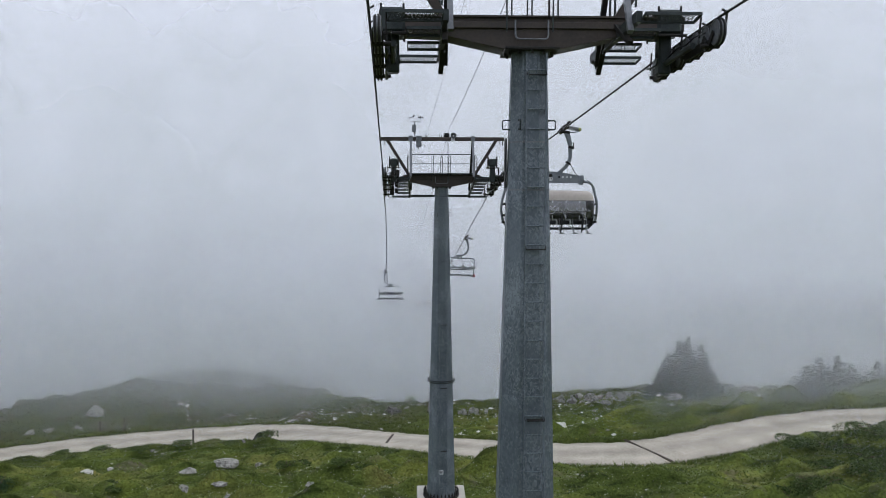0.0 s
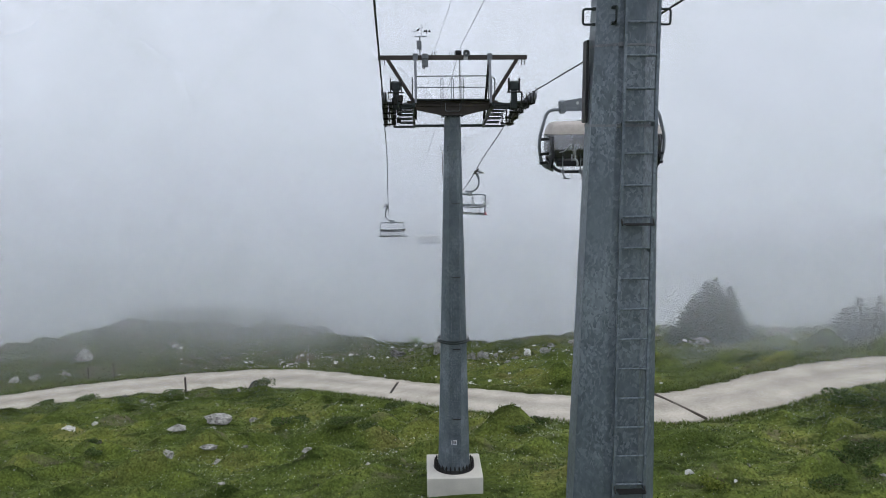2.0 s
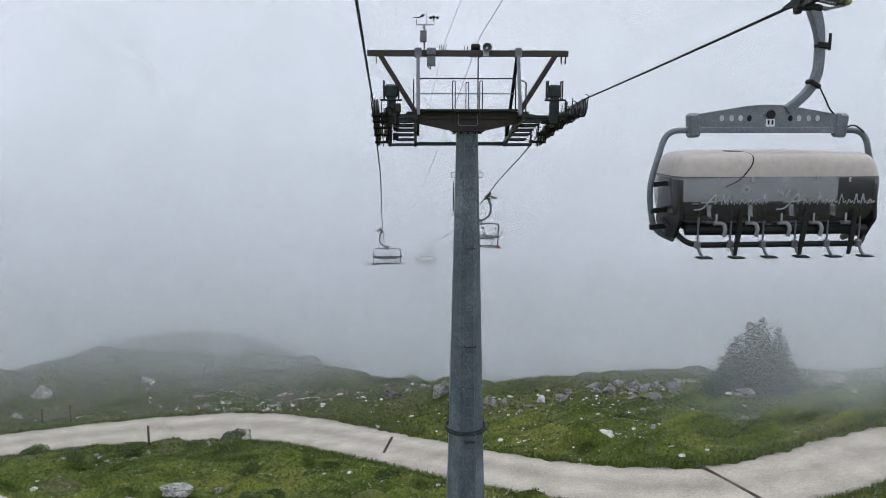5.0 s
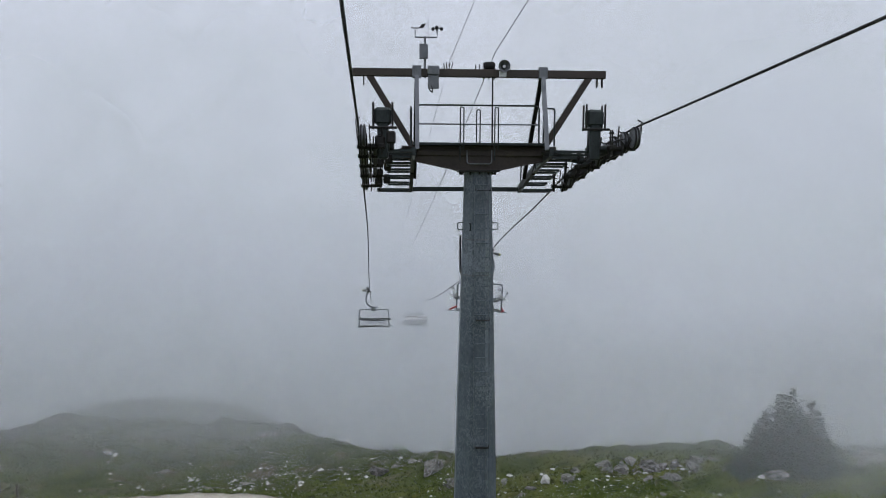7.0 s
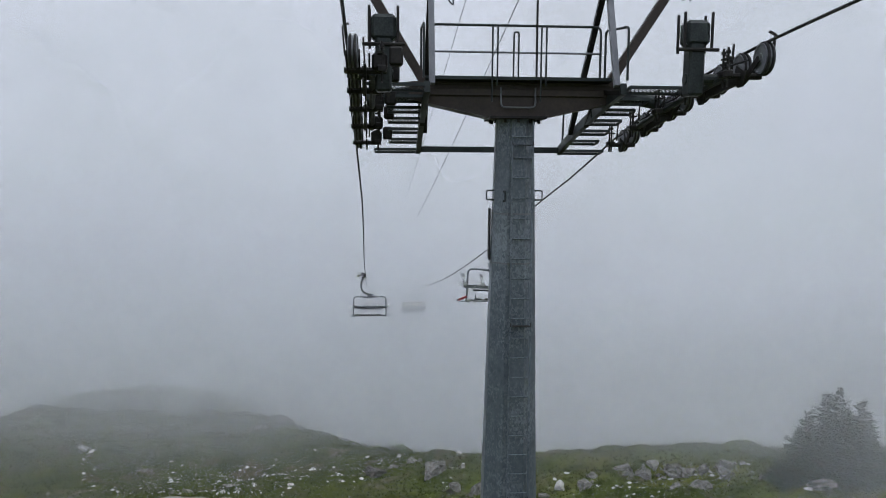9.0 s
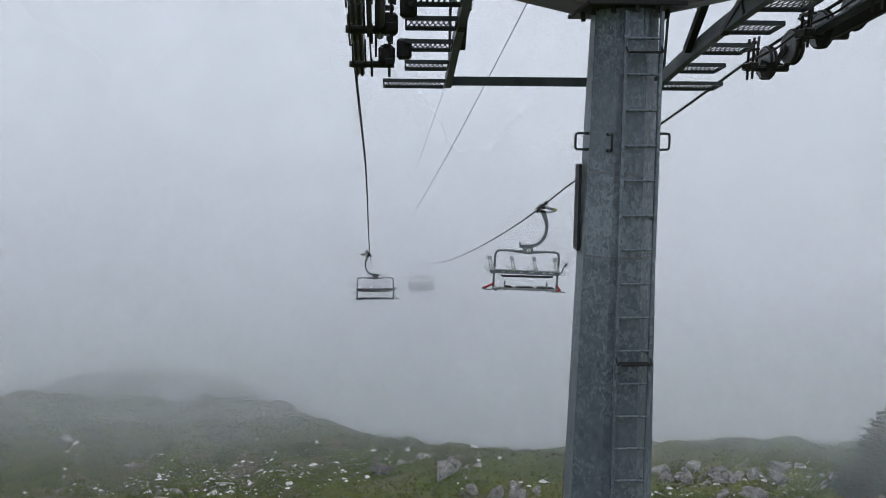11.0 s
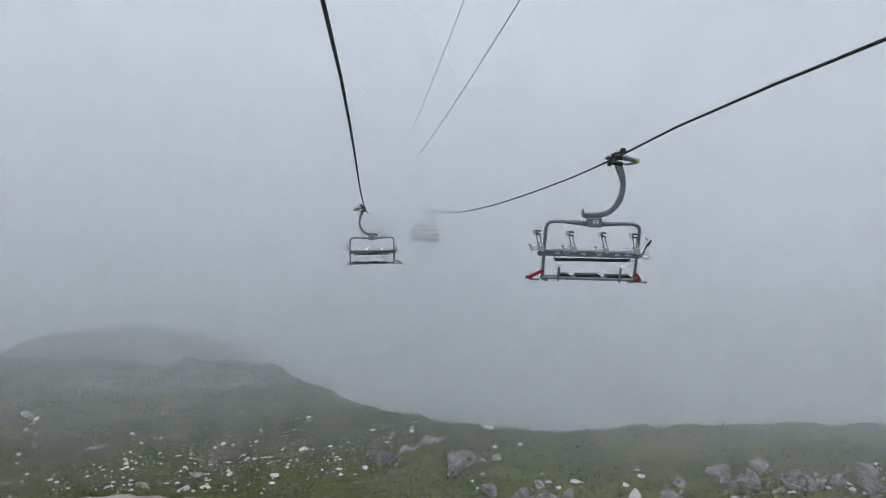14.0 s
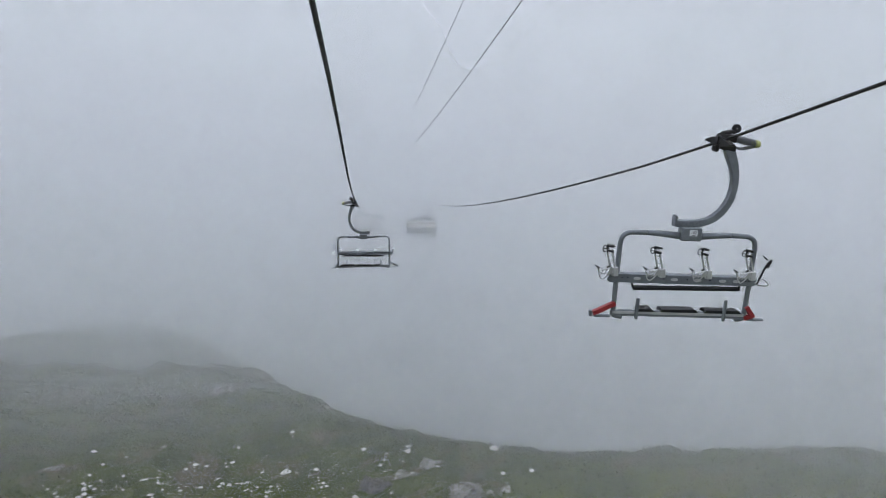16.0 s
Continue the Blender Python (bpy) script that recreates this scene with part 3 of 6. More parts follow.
def ladder(tower, top, bottom, radius, rests):
    """Rungs and rails up the face of the pole towards the station."""
    def front(z):
        return -radius(z) * math.cos(radians(22.5)) - 0.06
    for x in (-0.085, 0.25):
        bm = B()
        beam(bm, (x, front(bottom), bottom), (x, front(top), top), 0.03, 0.045, (0, 1, 0))
        part("ladder_rail", bm, ZINC, tower)
    bm = B()
    tube(bm, [(-0.085, 0, 0), (0.25, 0, 0)], 0.013, 8)
    rung = finish(bm, "rung", ZINC)
    z = bottom + 0.2
    while z < top:
        child("rung", rung, tower, Matrix.Translation((0, front(z), z)))
        z += 0.33
    z = bottom + 0.5
    while z < top:
        for x in (-0.085, 0.25):
            bm = B()
            beam(bm, (x, front(z), z), (x, front(z) + 0.12, z), 0.03, 0.04)
            part("ladder_bracket", bm, ZINC, tower)
        z += 1.32
    for z in rests:
        bm = B()
        box(bm, (0.1, front(z) - 0.04, z), (0.30, 0.11, 0.012))
        for x in (-0.085, 0.25):
            beam(bm, (x, front(z) - 0.08, z), (x, front(z), z + 0.06), 0.012, 0.02)
        part("rest_step", bm, STEEL, tower, "small dark folding rest step")


def handle(tower, x, y, z, turn):
    bm = B()
    d = Vector((math.cos(turn), math.sin(turn), 0))
    p = Vector((x, y, z))
    tube(bm, arc([p + Vector((0, 0, 0.078)), p + d * 0.125 + Vector((0, 0, 0.078)), p + d * 0.125 - Vector((0, 0, 0.078)), p - Vector((0, 0, 0.078))], 0.03), 0.012, 8)
    for e in (-0.078, 0.078):
        box(bm, p + d * 0.012 + Vector((0, 0, e)), (0.045, 0.045, 0.03), bevel=0.006)
    part("grab_handle", bm, GREEN_STEEL, tower)


def rail_frame(tower, pts, r=0.02, name="railing"):
    bm = B()
    tube(bm, arc(pts, 0.1), r, 8)
    part(name, bm, GREEN_STEEL if name == "railing" else STEEL, tower)


def build_tower(xt, yt, head, foot, r_at, wheels, y0, y1, label, station, arm):
    """A T-shaped lift tower: pole, crossarm, lifting frame, walkways, wheels. head: underside of the crossarm."""
    tower = thing("lift_tower", label, "lift tower", "lift towers", at=pose(xt, yt, 0))

    def radius(z):
        return r_at[0] + (r_at[1] - r_at[0]) * (head - z) / head
    pole(tower, head, foot + 0.5, radius(head), radius(foot + 0.5))
    ladder(tower, head - 0.05, foot + 0.8, radius, [head - 0.42 - 2.96 * k for k in range(5)])
    for sx in (-1, 1):
        handle(tower, sx * radius(head - 1.1) * 0.95, -0.1, head - 1.24, 0 if sx > 0 else math.pi)
    handle(tower, -radius(head - 1.1) * 0.55, -radius(head - 1.1) * 0.86, head - 1.25, -math.pi / 2)
    for z in (head - 1.54, head - 2.36):
        bm = B()
        r = radius(z) + 0.006
        turn = radians(22.5)
        lo = [(r * math.cos(turn + math.pi * i / 4), r * math.sin(turn + math.pi * i / 4)) for i in range(8)]
        prism(bm, lo, z - 0.013, z + 0.013, "z")
        box(bm, (-0.12, -r * math.cos(turn) - 0.012, z), (0.05, 0.03, 0.045), bevel=0.006)
        part("strap", bm, STRUT, tower, "thin bright steel strap")
    bm = B()
    r = radius(head - 1.8)
    box(bm, (-r - 0.012, 0.06, head - 1.90), (0.028, 0.18, 0.87), bevel=0.006)
    part("sign_panel", bm, BLACK, tower, "black sign board seen edge-on")
    # head plate and crossarm
    bm = B()
    box(bm, (0, 0, head + 0.02), (0.92, 0.92, 0.045), bevel=0.008)
    for k in range(12):
        t = 2 * math.pi * k / 12
        tube(bm, [(0.41 * math.cos(t), 0.41 * math.sin(t), head - 0.06), (0.41 * math.cos(t), 0.41 * math.sin(t), head + 0.03)], 0.022, 6)
    part("head_flange", bm, STEEL, tower)
    for y in (-0.26, 0.26):
        bm = B()
        prism(bm, [(-arm, head + 0.34), (-arm, head + 0.55), (arm, head + 0.55), (arm, head + 0.34), (1.6, head + 0.3), (0.42, head + 0.045), (-0.42, head + 0.045), (-1.6, head + 0.3)], y - 0.015, y + 0.015)
        part("crossarm_web", bm, BROWN, tower, "dark brown painted crossarm side plate")
    bm = B()
    box(bm, (0, 0, head + 0.565), (2 * arm + 0.06, 0.66, 0.03))
    part("crossarm_flange", bm, BROWN, tower)
    for y in (-0.30, 0.30):
        bm = B()
        box(bm, (0, y, head + 0.42), (2 * arm, 0.05, 0.11), bevel=0.008)
        part("crossarm_rib", bm, BROWN, tower)
    for sx in (-1, 1):
        bm = B()
        beam(bm, (sx * 0.42, 0, head + 0.03), (sx * 1.6, 0, head + 0.285), 0.60, 0.025)
        beam(bm, (sx * 1.6, 0, head + 0.285), (sx * arm, 0, head + 0.325), 0.60, 0.025)
        box(bm, (sx * (arm + 0.02), 0, head + 0.45), (0.04, 0.6, 0.22))
        part("crossarm_belly", bm, BROWN, tower)
    # axle blocks that hold the wheel trains
    for sx in (-1, 1):
        bm = B()
        tube(bm, [(sx * (arm - 0.1), 0, head + 0.45), (sx * 2.45, 0, head + 0.3)], 0.11, 12)
        part("axle", bm, GREEN_STEEL, tower)
        yb = 0.59 * (y0 - yt) if station else 0.0
        zb = rope_z(yt + yb) if station else head + 0.16
        xb = 2.13 if station else 2.36
        bm = B()
        box(bm, (sx * xb, yb, zb - 0.15), (0.22, 0.26, 0.72), bevel=0.03)
        tube(bm, [(sx * (xb - 0.13), yb, zb - 0.28), (sx * 2.5, yb, zb - 0.28)], 0.075, 10)
        part("axle_block", bm, GREEN_STEEL, tower)
        bm = B()
        size = (0.34, 0.3, 0.34) if station else (0.44, 0.74, 0.42)
        box(bm, (sx * xb, yb, zb + 0.33), size, bevel=0.05)
        part("clamp_box", bm, GREEN_STEEL, tower, "bolted grey-green clamp box on the axle")
        for dx in (-0.19, 0.19):
            for dy in (-0.42 * size[1], 0.42 * size[1]):
                bm = B()
                tube(bm, [(sx * xb + dx, yb + dy, zb + 0.08), (sx * xb + dx, yb + dy, zb + 0.6)], 0.02, 6)
                part("clamp_bolt", bm, STEEL, tower)
        bm = B()
        tube(bm, [(sx * xb - 0.28, yb - 0.5 * size[1], zb + 0.1), (sx * xb + 0.28, yb - 0.5 * size[1], zb + 0.1)], 0.025, 6)
        part("clamp_rod", bm, STEEL, tower)
        wheel_train(tower, sx, y0 + 0.5, y1 - (0.95 if station else 0.45), wheels, yt, station)
        lift = 0.0 if station else 0.28
        # walkway along the wheels: one sloping bearer with steps fixed to its outer side
        ends = [(sx * 1.5, y - yt, rope_z(y) - 0.14 + lift + 0.06 * (y - yt) / (y1 - yt)) for y in np.linspace(yt - 1.1 if station else y0 + 0.9, y1 + 0.1, 5)]
        for a, c in zip(ends, ends[1:]):
            bm = B()
            beam(bm, a, c, 0.09, 0.17)
            part("walkway_bearer", bm, GREEN_STEEL, tower)
        first = yt - 1.1 if station else y0 + 0.9
        n = max(4, int((y1 - first) / 0.62))
        for k in range(n):
            y = first + k * (y1 + 0.1 - first) / (n - 1)
            wide = 0.86 if k in (0, n - 1) else 0.56
            grating(tower, sx * (1.55 + wide / 2), y - yt, rope_z(y) - 0.16 + lift + 0.06 * (y - yt) / (y1 - yt), wide, 0.36)
        for dy in (-1.0, 1.2):
            bm = B()
            beam(bm, (sx * 1.45, dy * 0.25, head + 0.45), (sx * 1.5, dy, rope_z(yt + dy) - 0.2), 0.09, 0.07)
            part("walkway_hanger", bm, STEEL, tower)
        rail_frame(tower, [(sx * 1.55, -1.1, head + 0.55), (sx * 1.55, -1.1, head + 1.35), (sx * 1.55, 0.2, head + 1.5), (sx * 1.55, 0.2, head + 0.6)])
        rail_frame(tower, [(sx * 1.5, y1 - yt - 0.2, rope_z(y1) - 0.05), (sx * 1.5, y1 - yt - 0.3, rope_z(y1) + 0.85), (sx * 1.45, 0.9, head + 0.6), (sx * 1.45, 0.6, head + 0.1)])
    bm = B()
    beam(bm, (-1.5, y1 - yt, rope_z(y1) - 0.09), (1.5, y1 - yt, rope_z(y1) - 0.09), 0.1, 0.12)
    if y1 - yt > 2.5:
        part("tie_bar", bm, GREEN_STEEL, tower, "dark horizontal bar joining the two walkways")
    else:
        bm.free()
    # lifting frame
    bm = B()
    box(bm, (0, -0.3, head + 2.2), (5.7, 0.16, 0.17), bevel=0.01)
    part("lifting_beam", bm, BROWN, tower, "dark brown lifting beam along the top")
    for sx in (-1, 1):
        bm = B()
        beam(bm, (sx * 2.48, -0.3, head + 2.14), (sx * 1.5, -0.15, head + 0.56), 0.14, 0.14, (0, 1, 0))
        part("slanted_strut", bm, BROWN, tower)
        feet = ((-1.0 if station else 0.85 * (y0 - yt) + 0.75, STRUT), (0.62 * (y1 - yt), STEEL))
        for y, mat in feet:
            bm = B()
            beam(bm, (sx * 1.42, -0.3, head + 2.3), (sx * 1.42, y, rope_z(yt + y) - 0.1), 0.09, 0.09, (0, 1, 0))
            part("frame_leg", bm, mat, tower)
        bm = B()
        box(bm, (sx * 1.42, -0.3, head + 2.22), (0.2, 0.22, 0.26), bevel=0.01)
        part("leg_cap", bm, STRUT, tower)
        for dx in ((2.66, 2.78) if sx > 0 else (2.6,)):
            bm = B()
            ring = [(sx * dx, -0.3 + 0.05 * math.cos(t), head + 2.02 + 0.1 * math.sin(t)) for t in (2 * math.pi * i / 12 for i in range(12))]
            tube(bm, ring, 0.014, 6, closed=True)
            part("eye_ring", bm, STEEL, tower)
    # working platform and railing
    if station:
        bm = B()
        box(bm, (0, -0.02, head + 0.62), (3.0, 1.1, 0.05))
        part("platform", bm, GREEN_STEEL, tower)
    for y in (-0.05,):
        rail_frame(tower, [(-1.4, y, head + 0.6), (-1.4, y, head + 1.52), (1.4, y, head + 1.52), (1.4, y, head + 0.6)])
        bm = B()
        tube(bm, [(-1.4, y, head + 1.09), (1.4, y, head + 1.09)], 0.016, 8)
        part("railing", bm, STRUT, tower)
    for x in (-0.42, 0.0, 0.35):
        for y in ((-0.05,) if x == 0.0 else (-0.62,)):
            rail_frame(tower, [(x - 0.04, y, head + 0.25), (x - 0.04, y, head + 1.42), (x + 0.04, y, head + 1.42), (x + 0.04, y, head + 0.5)], 0.014)
    bm = B()
    tube(bm, arc([(-0.28, -0.33, head + 0.5), (-0.28, -0.36, head + 0.18), (0.28, -0.36, head + 0.18), (0.28, -0.33, head + 0.5)], 0.08), 0.016, 8)
    part("ladder_loop", bm, STRUT, tower)
    bm = B()
    tube(bm, [(0.28, -0.4, head + 0.55), (0.28, -0.36, head + 2.2)], 0.018, 8)
    part("cable_post", bm, STEEL, tower)
    # cable saddle
    bm = B()
    for dx in (-0.12, 0.0, 0.12):
        prism(bm, [(-0.34, head + 2.1), (-0.22, head + 2.46), (-0.16, head + 2.46), (-0.04, head + 2.1)], 0.22 + dx - 0.012, 0.22 + dx + 0.012, "x")
    lathe(bm, [(0.02, -0.1), (0.1, -0.1), (0.1, 0.1), (0.02, 0.1)], 12, Matrix.Translation((0.22, -0.2, head + 2.38)))
    part("cable_saddle", bm, STEEL, tower)
    bm = B()
    for k in range(4):
        tube(bm, [(-0.8 + 0.05 * k, -0.3, head + 2.27), (-0.82 + 0.07 * k, -0.3, head + 2.42 + 0.03 * (k % 2))], 0.012, 6)
    part("cable_clip", bm, STEEL, tower)
    for x in (-0.1, -0.02, 0.62):
        bm = B()
        tube(bm, [(x, -0.3, head + 2.28), (x, -0.3, head + 2.4)], 0.012, 6)
        part("stud", bm, STEEL, tower)
    # foot
    bm = B()
    rf = radius(foot + 0.5)
    lathe(bm, [(rf * 0.8, -0.07), (rf + 0.16, -0.07), (rf + 0.16, -0.02), (rf + 0.03, -0.01), (rf * 0.8, 0.0)], 24, Matrix.Translation((0, 0, foot + 0.62)) @ Matrix.Rotation(-math.pi / 2, 4, "Y"))
    part("foot_flange", bm, STEEL, tower)
    bm = B()
    for k in range(28):
        t = 2 * math.pi * k / 28
        p = ((rf + 0.1) * math.cos(t), (rf + 0.1) * math.sin(t))
        tube(bm, [(*p, foot + 0.5), (*p, foot + 0.85)], 0.025, 6)
        box(bm, (*p, foot + 0.75), (0.075, 0.075, 0.05), (0, 0, math.degrees(t)))
    part("anchor_bolts", bm, STEEL, tower, "ring of dark anchor bolts")
    bm = B()
    box(bm, (0, 0.0, foot + 0.02), (2.3, 2.3, 1.05), bevel=0.03)
    part("foundation", bm, CONCRETE, tower, "pale cast concrete foundation block")
    if station:
        bm = B()
        z = head + 2.28
        tube(bm, [(-1.24, -0.3, z - 0.2), (-1.24, -0.3, z + 0.72)], 0.025, 8)
        tube(bm, [(-1.46, -0.3, z + 0.86), (-1.46, -0.3, z + 0.70), (-0.97, -0.3, z + 0.70), (-0.97, -0.3, z + 0.86)], 0.018, 8)
        tube(bm, [(-1.17, -0.3, z + 0.7), (-1.17, -0.3, z + 1.15)], 0.008, 6)
        part("sensor_mast", bm, STRUT, tower)
        bm = B()
        tube(bm, [(-1.56, -0.3, z + 0.90), (-1.36, -0.3, z + 0.90)], 0.012, 6)
        prism(bm, [(-1.37, z + 0.90), (-1.31, z + 0.99), (-1.22, z + 1.0), (-1.28, z + 0.90)], -0.306, -0.294)
        part("wind_vane", bm, STEEL, tower)
        bm = B()
        for k in range(3):
            t = 2 * math.pi * k / 3 + 0.4
            c = Vector((-0.97 + 0.11 * math.cos(t), -0.3 + 0.11 * math.sin(t), z + 0.9))
            tube(bm, [(-0.97, -0.3, z + 0.9), c], 0.008, 6)
            bmesh.ops.create_uvsphere(bm, u_segments=10, v_segments=6, radius=0.042, matrix=Matrix.Translation(c))
        tube(bm, [(-0.97, -0.3, z + 0.84), (-0.97, -0.3, z + 0.95)], 0.02, 8)
        part("cup_anemometer", bm, BLACK, tower)
        bm = B()
        box(bm, (-1.27, -0.38, z + 0.38), (0.19, 0.12, 0.32), bevel=0.012)
        part("sensor_box", bm, STRUT, tower, "grey sensor box on the mast")
        bm = B()
        box(bm, (-1.05, -0.42, z - 0.04), (0.26, 0.12, 0.2), bevel=0.02)
        box(bm, (-1.05, -0.44, z - 0.30), (0.24, 0.03, 0.3), bevel=0.01)
        part("control_box", bm, STRUT, tower)
        bm = B()
        tube(bm, arc([(-1.17, -0.42, z - 0.1), (-1.16, -0.45, z - 0.45), (-1.06, -0.45, z - 0.55), (-1.09, -0.45, z - 0.38)], 0.06), 0.012, 6)
        part("cable_loop", bm, BLACK, tower)
        # loudspeaker horn
        bm = B()
        lathe(bm, [(0.03, 0.0), (0.04, 0.12), (0.07, 0.2), (0.13, 0.27), (0.135, 0.27), (0.08, 0.19), (0.055, 0.0)], 18, Matrix.Translation((0.52, -0.28, z + 0.06)) @ Matrix.Rotation(-math.pi / 2, 4, "Z"))
        part("loudspeaker_horn", bm, STRUT, tower, "grey loudspeaker horn")
        bm = B()
        tube(bm, [(0.52, -0.5, z + 0.06), (0.52, -0.3, z + 0.06)], 0.035, 10)
        box(bm, (0.5, -0.42, z - 0.1), (0.16, 0.05, 0.14), bevel=0.01)
        part("horn_driver", bm, ALU, tower)
        # cable ring round the pole and a number plate low down
        bm = B()
        r = radius(6.2) + 0.07
        for z in (6.18, 6.26):
            tube(bm, [(r * math.cos(t), r * math.sin(t), z) for t in (2 * math.pi * i / 32 for i in range(32))], 0.03, 6, closed=True)
        part("pole_hoop", bm, GREEN_STEEL, tower, "round hoop about the pole")
        bm = B()
        zp = 1.96
        y = -radius(zp) * math.cos(radians(22.5)) - 0.02
        box(bm, (-0.02, y, zp), (0.22, 0.012, 0.2), bevel=0.003)
        plate = part("plate", bm, WHITE, tower, "small white plate with dark bars")
        for dx in (-0.05, 0.04):
            bm = B()
            box(bm, (-0.02 + dx, y - 0.009, zp), (0.05, 0.006, 0.12))
            part("mark", bm, BLACK, plate)
    return tower


build_tower(0.03, 35.6, 15.25, 0.1, (0.332, 0.722), 10, B_IN, B_OUT, "tall galvanised chairlift tower with weather mast, wheels and maintenance frame", True, 1.72)
build_tower(0.84, 13.6, 17.5, ground_at(0.84, 13.6) - 0.1, (0.325, 0.80), 8, A_IN, A_OUT, "galvanised chairlift tower with dark crossarm and rope wheels", False, 2.58)


# ---- chairs on the ropes ----
def strip(bm, pts, wide, deep):
    """A chamfered box section swept along points (x, z) in the plane y = 0; wide: one width for each point."""
    pts = [Vector((x, 0, z)) for x, z in pts]
    rings = []
    for k, p in enumerate(pts):
        d = (pts[min(k + 1, len(pts) - 1)] - pts[max(k - 1, 0)]).normalized()
        side, w, e = Vector((-d.z, 0, d.x)), wide[k] / 2, 0.22
        rings.append([bm.verts.new(p + side * w * u + Vector((0, deep / 2 * v, 0))) for u, v in ((-1, e - 1), (-1, 1 - e), (e - 1, 1), (1 - e, 1), (1, 1 - e), (1, e - 1), (1 - e, -1), (e - 1, -1))])
    for a, c in zip(rings, rings[1:]):
        for i in range(8):
            bm.faces.new((a[i], a[(i + 1) % 8], c[(i + 1) % 8], c[i]))
    bm.faces.new(rings[0][::-1])
    bm.faces.new(rings[-1])


def grip_parts(chair, line, label):
    """Spring clamp on the rope and the bent arm below it; line: the arm's middle in (x, z)."""
    bm = B()
    prism(bm, [(0.05, -0.05), (0.20, -0.035), (0.46, -0.012), (0.46, 0.004), (0.24, 0.06), (0.05, 0.07)], -0.032, 0.032, "x")
    prism(bm, [(-0.05, -0.05), (-0.05, 0.07), (-0.18, 0.05), (-0.34, 0.004), (-0.34, -0.012)], -0.032, 0.032, "x")
    box(bm, (0.07, 0.0, 0.07), (0.16, 0.34, 0.10), bevel=0.02)
    box(bm, (0.10, 0.04, 0.13), (0.15, 0.16, 0.07), (0, -14, 0), bevel=0.015)
    part("clamp", bm, STEEL, chair)
    bm = B()
    box(bm, (-0.05, 0.05, -0.08), (0.075, 0.12, 0.10), bevel=0.02)
    box(bm, (0.09, 0.0, -0.06), (0.24, 0.12, 0.09), (0, 10, 0), bevel=0.02)
    part("jaw", bm, STEEL, chair)
    bm = B()
    lathe(bm, [(0.015, -0.035), (0.055, -0.035), (0.064, -0.02), (0.064, 0.02), (0.055, 0.035), (0.015, 0.035)], 16, Matrix.Translation((0.20, 0.02, 0.20)) @ Matrix.Rotation(math.pi / 2 - 0.4, 4, "Z"))
    tube(bm, [(0.13, 0.03, 0.13), (0.20, 0.02, 0.20)], 0.02, 6)
    part("guide_roller", bm, RUBBER, chair)
    for dy in (-0.065, 0.065):
        bm = B()
        tube(bm, [(0.10 + 0.36 * k / 96, dy + 0.046 * math.cos(k * 0.8), 0.085 - 0.07 * k / 96 + 0.046 * math.sin(k * 0.8)) for k in range(97)], 0.010, 5)
        part("spring", bm, STRUT, chair, "grey coil spring")
        bm = B()
        lathe(bm, [(0.005, -0.03), (0.045, -0.03), (0.055, -0.01), (0.05, 0.025), (0.03, 0.045), (0.005, 0.05)], 14, Matrix.Translation((0.485, dy, 0.01)))
        part("spring_cap", bm, SPRINGCAP, chair, "dull yellow spring cap")
    bm = B()
    beam(bm, (0.08, 0.0, -0.045), (0.30, 0.0, -0.075), 0.10, 0.03)
    beam(bm, (0.30, 0.0, -0.075), (0.47, 0.0, -0.035), 0.10, 0.03)
    part("spring_tray", bm, STRUT, chair)
    pts = [(p.x, p.y) for p in smooth_line(line, 6)] + [line[-1]]
    n = len(pts) - 1
    bm = B()
    strip(bm, pts, [0.15 - 0.05 * min(1, k / (0.25 * n)) for k in range(n + 1)], 0.10)
    part("hanger_arm", bm, CHAIR, chair, label)


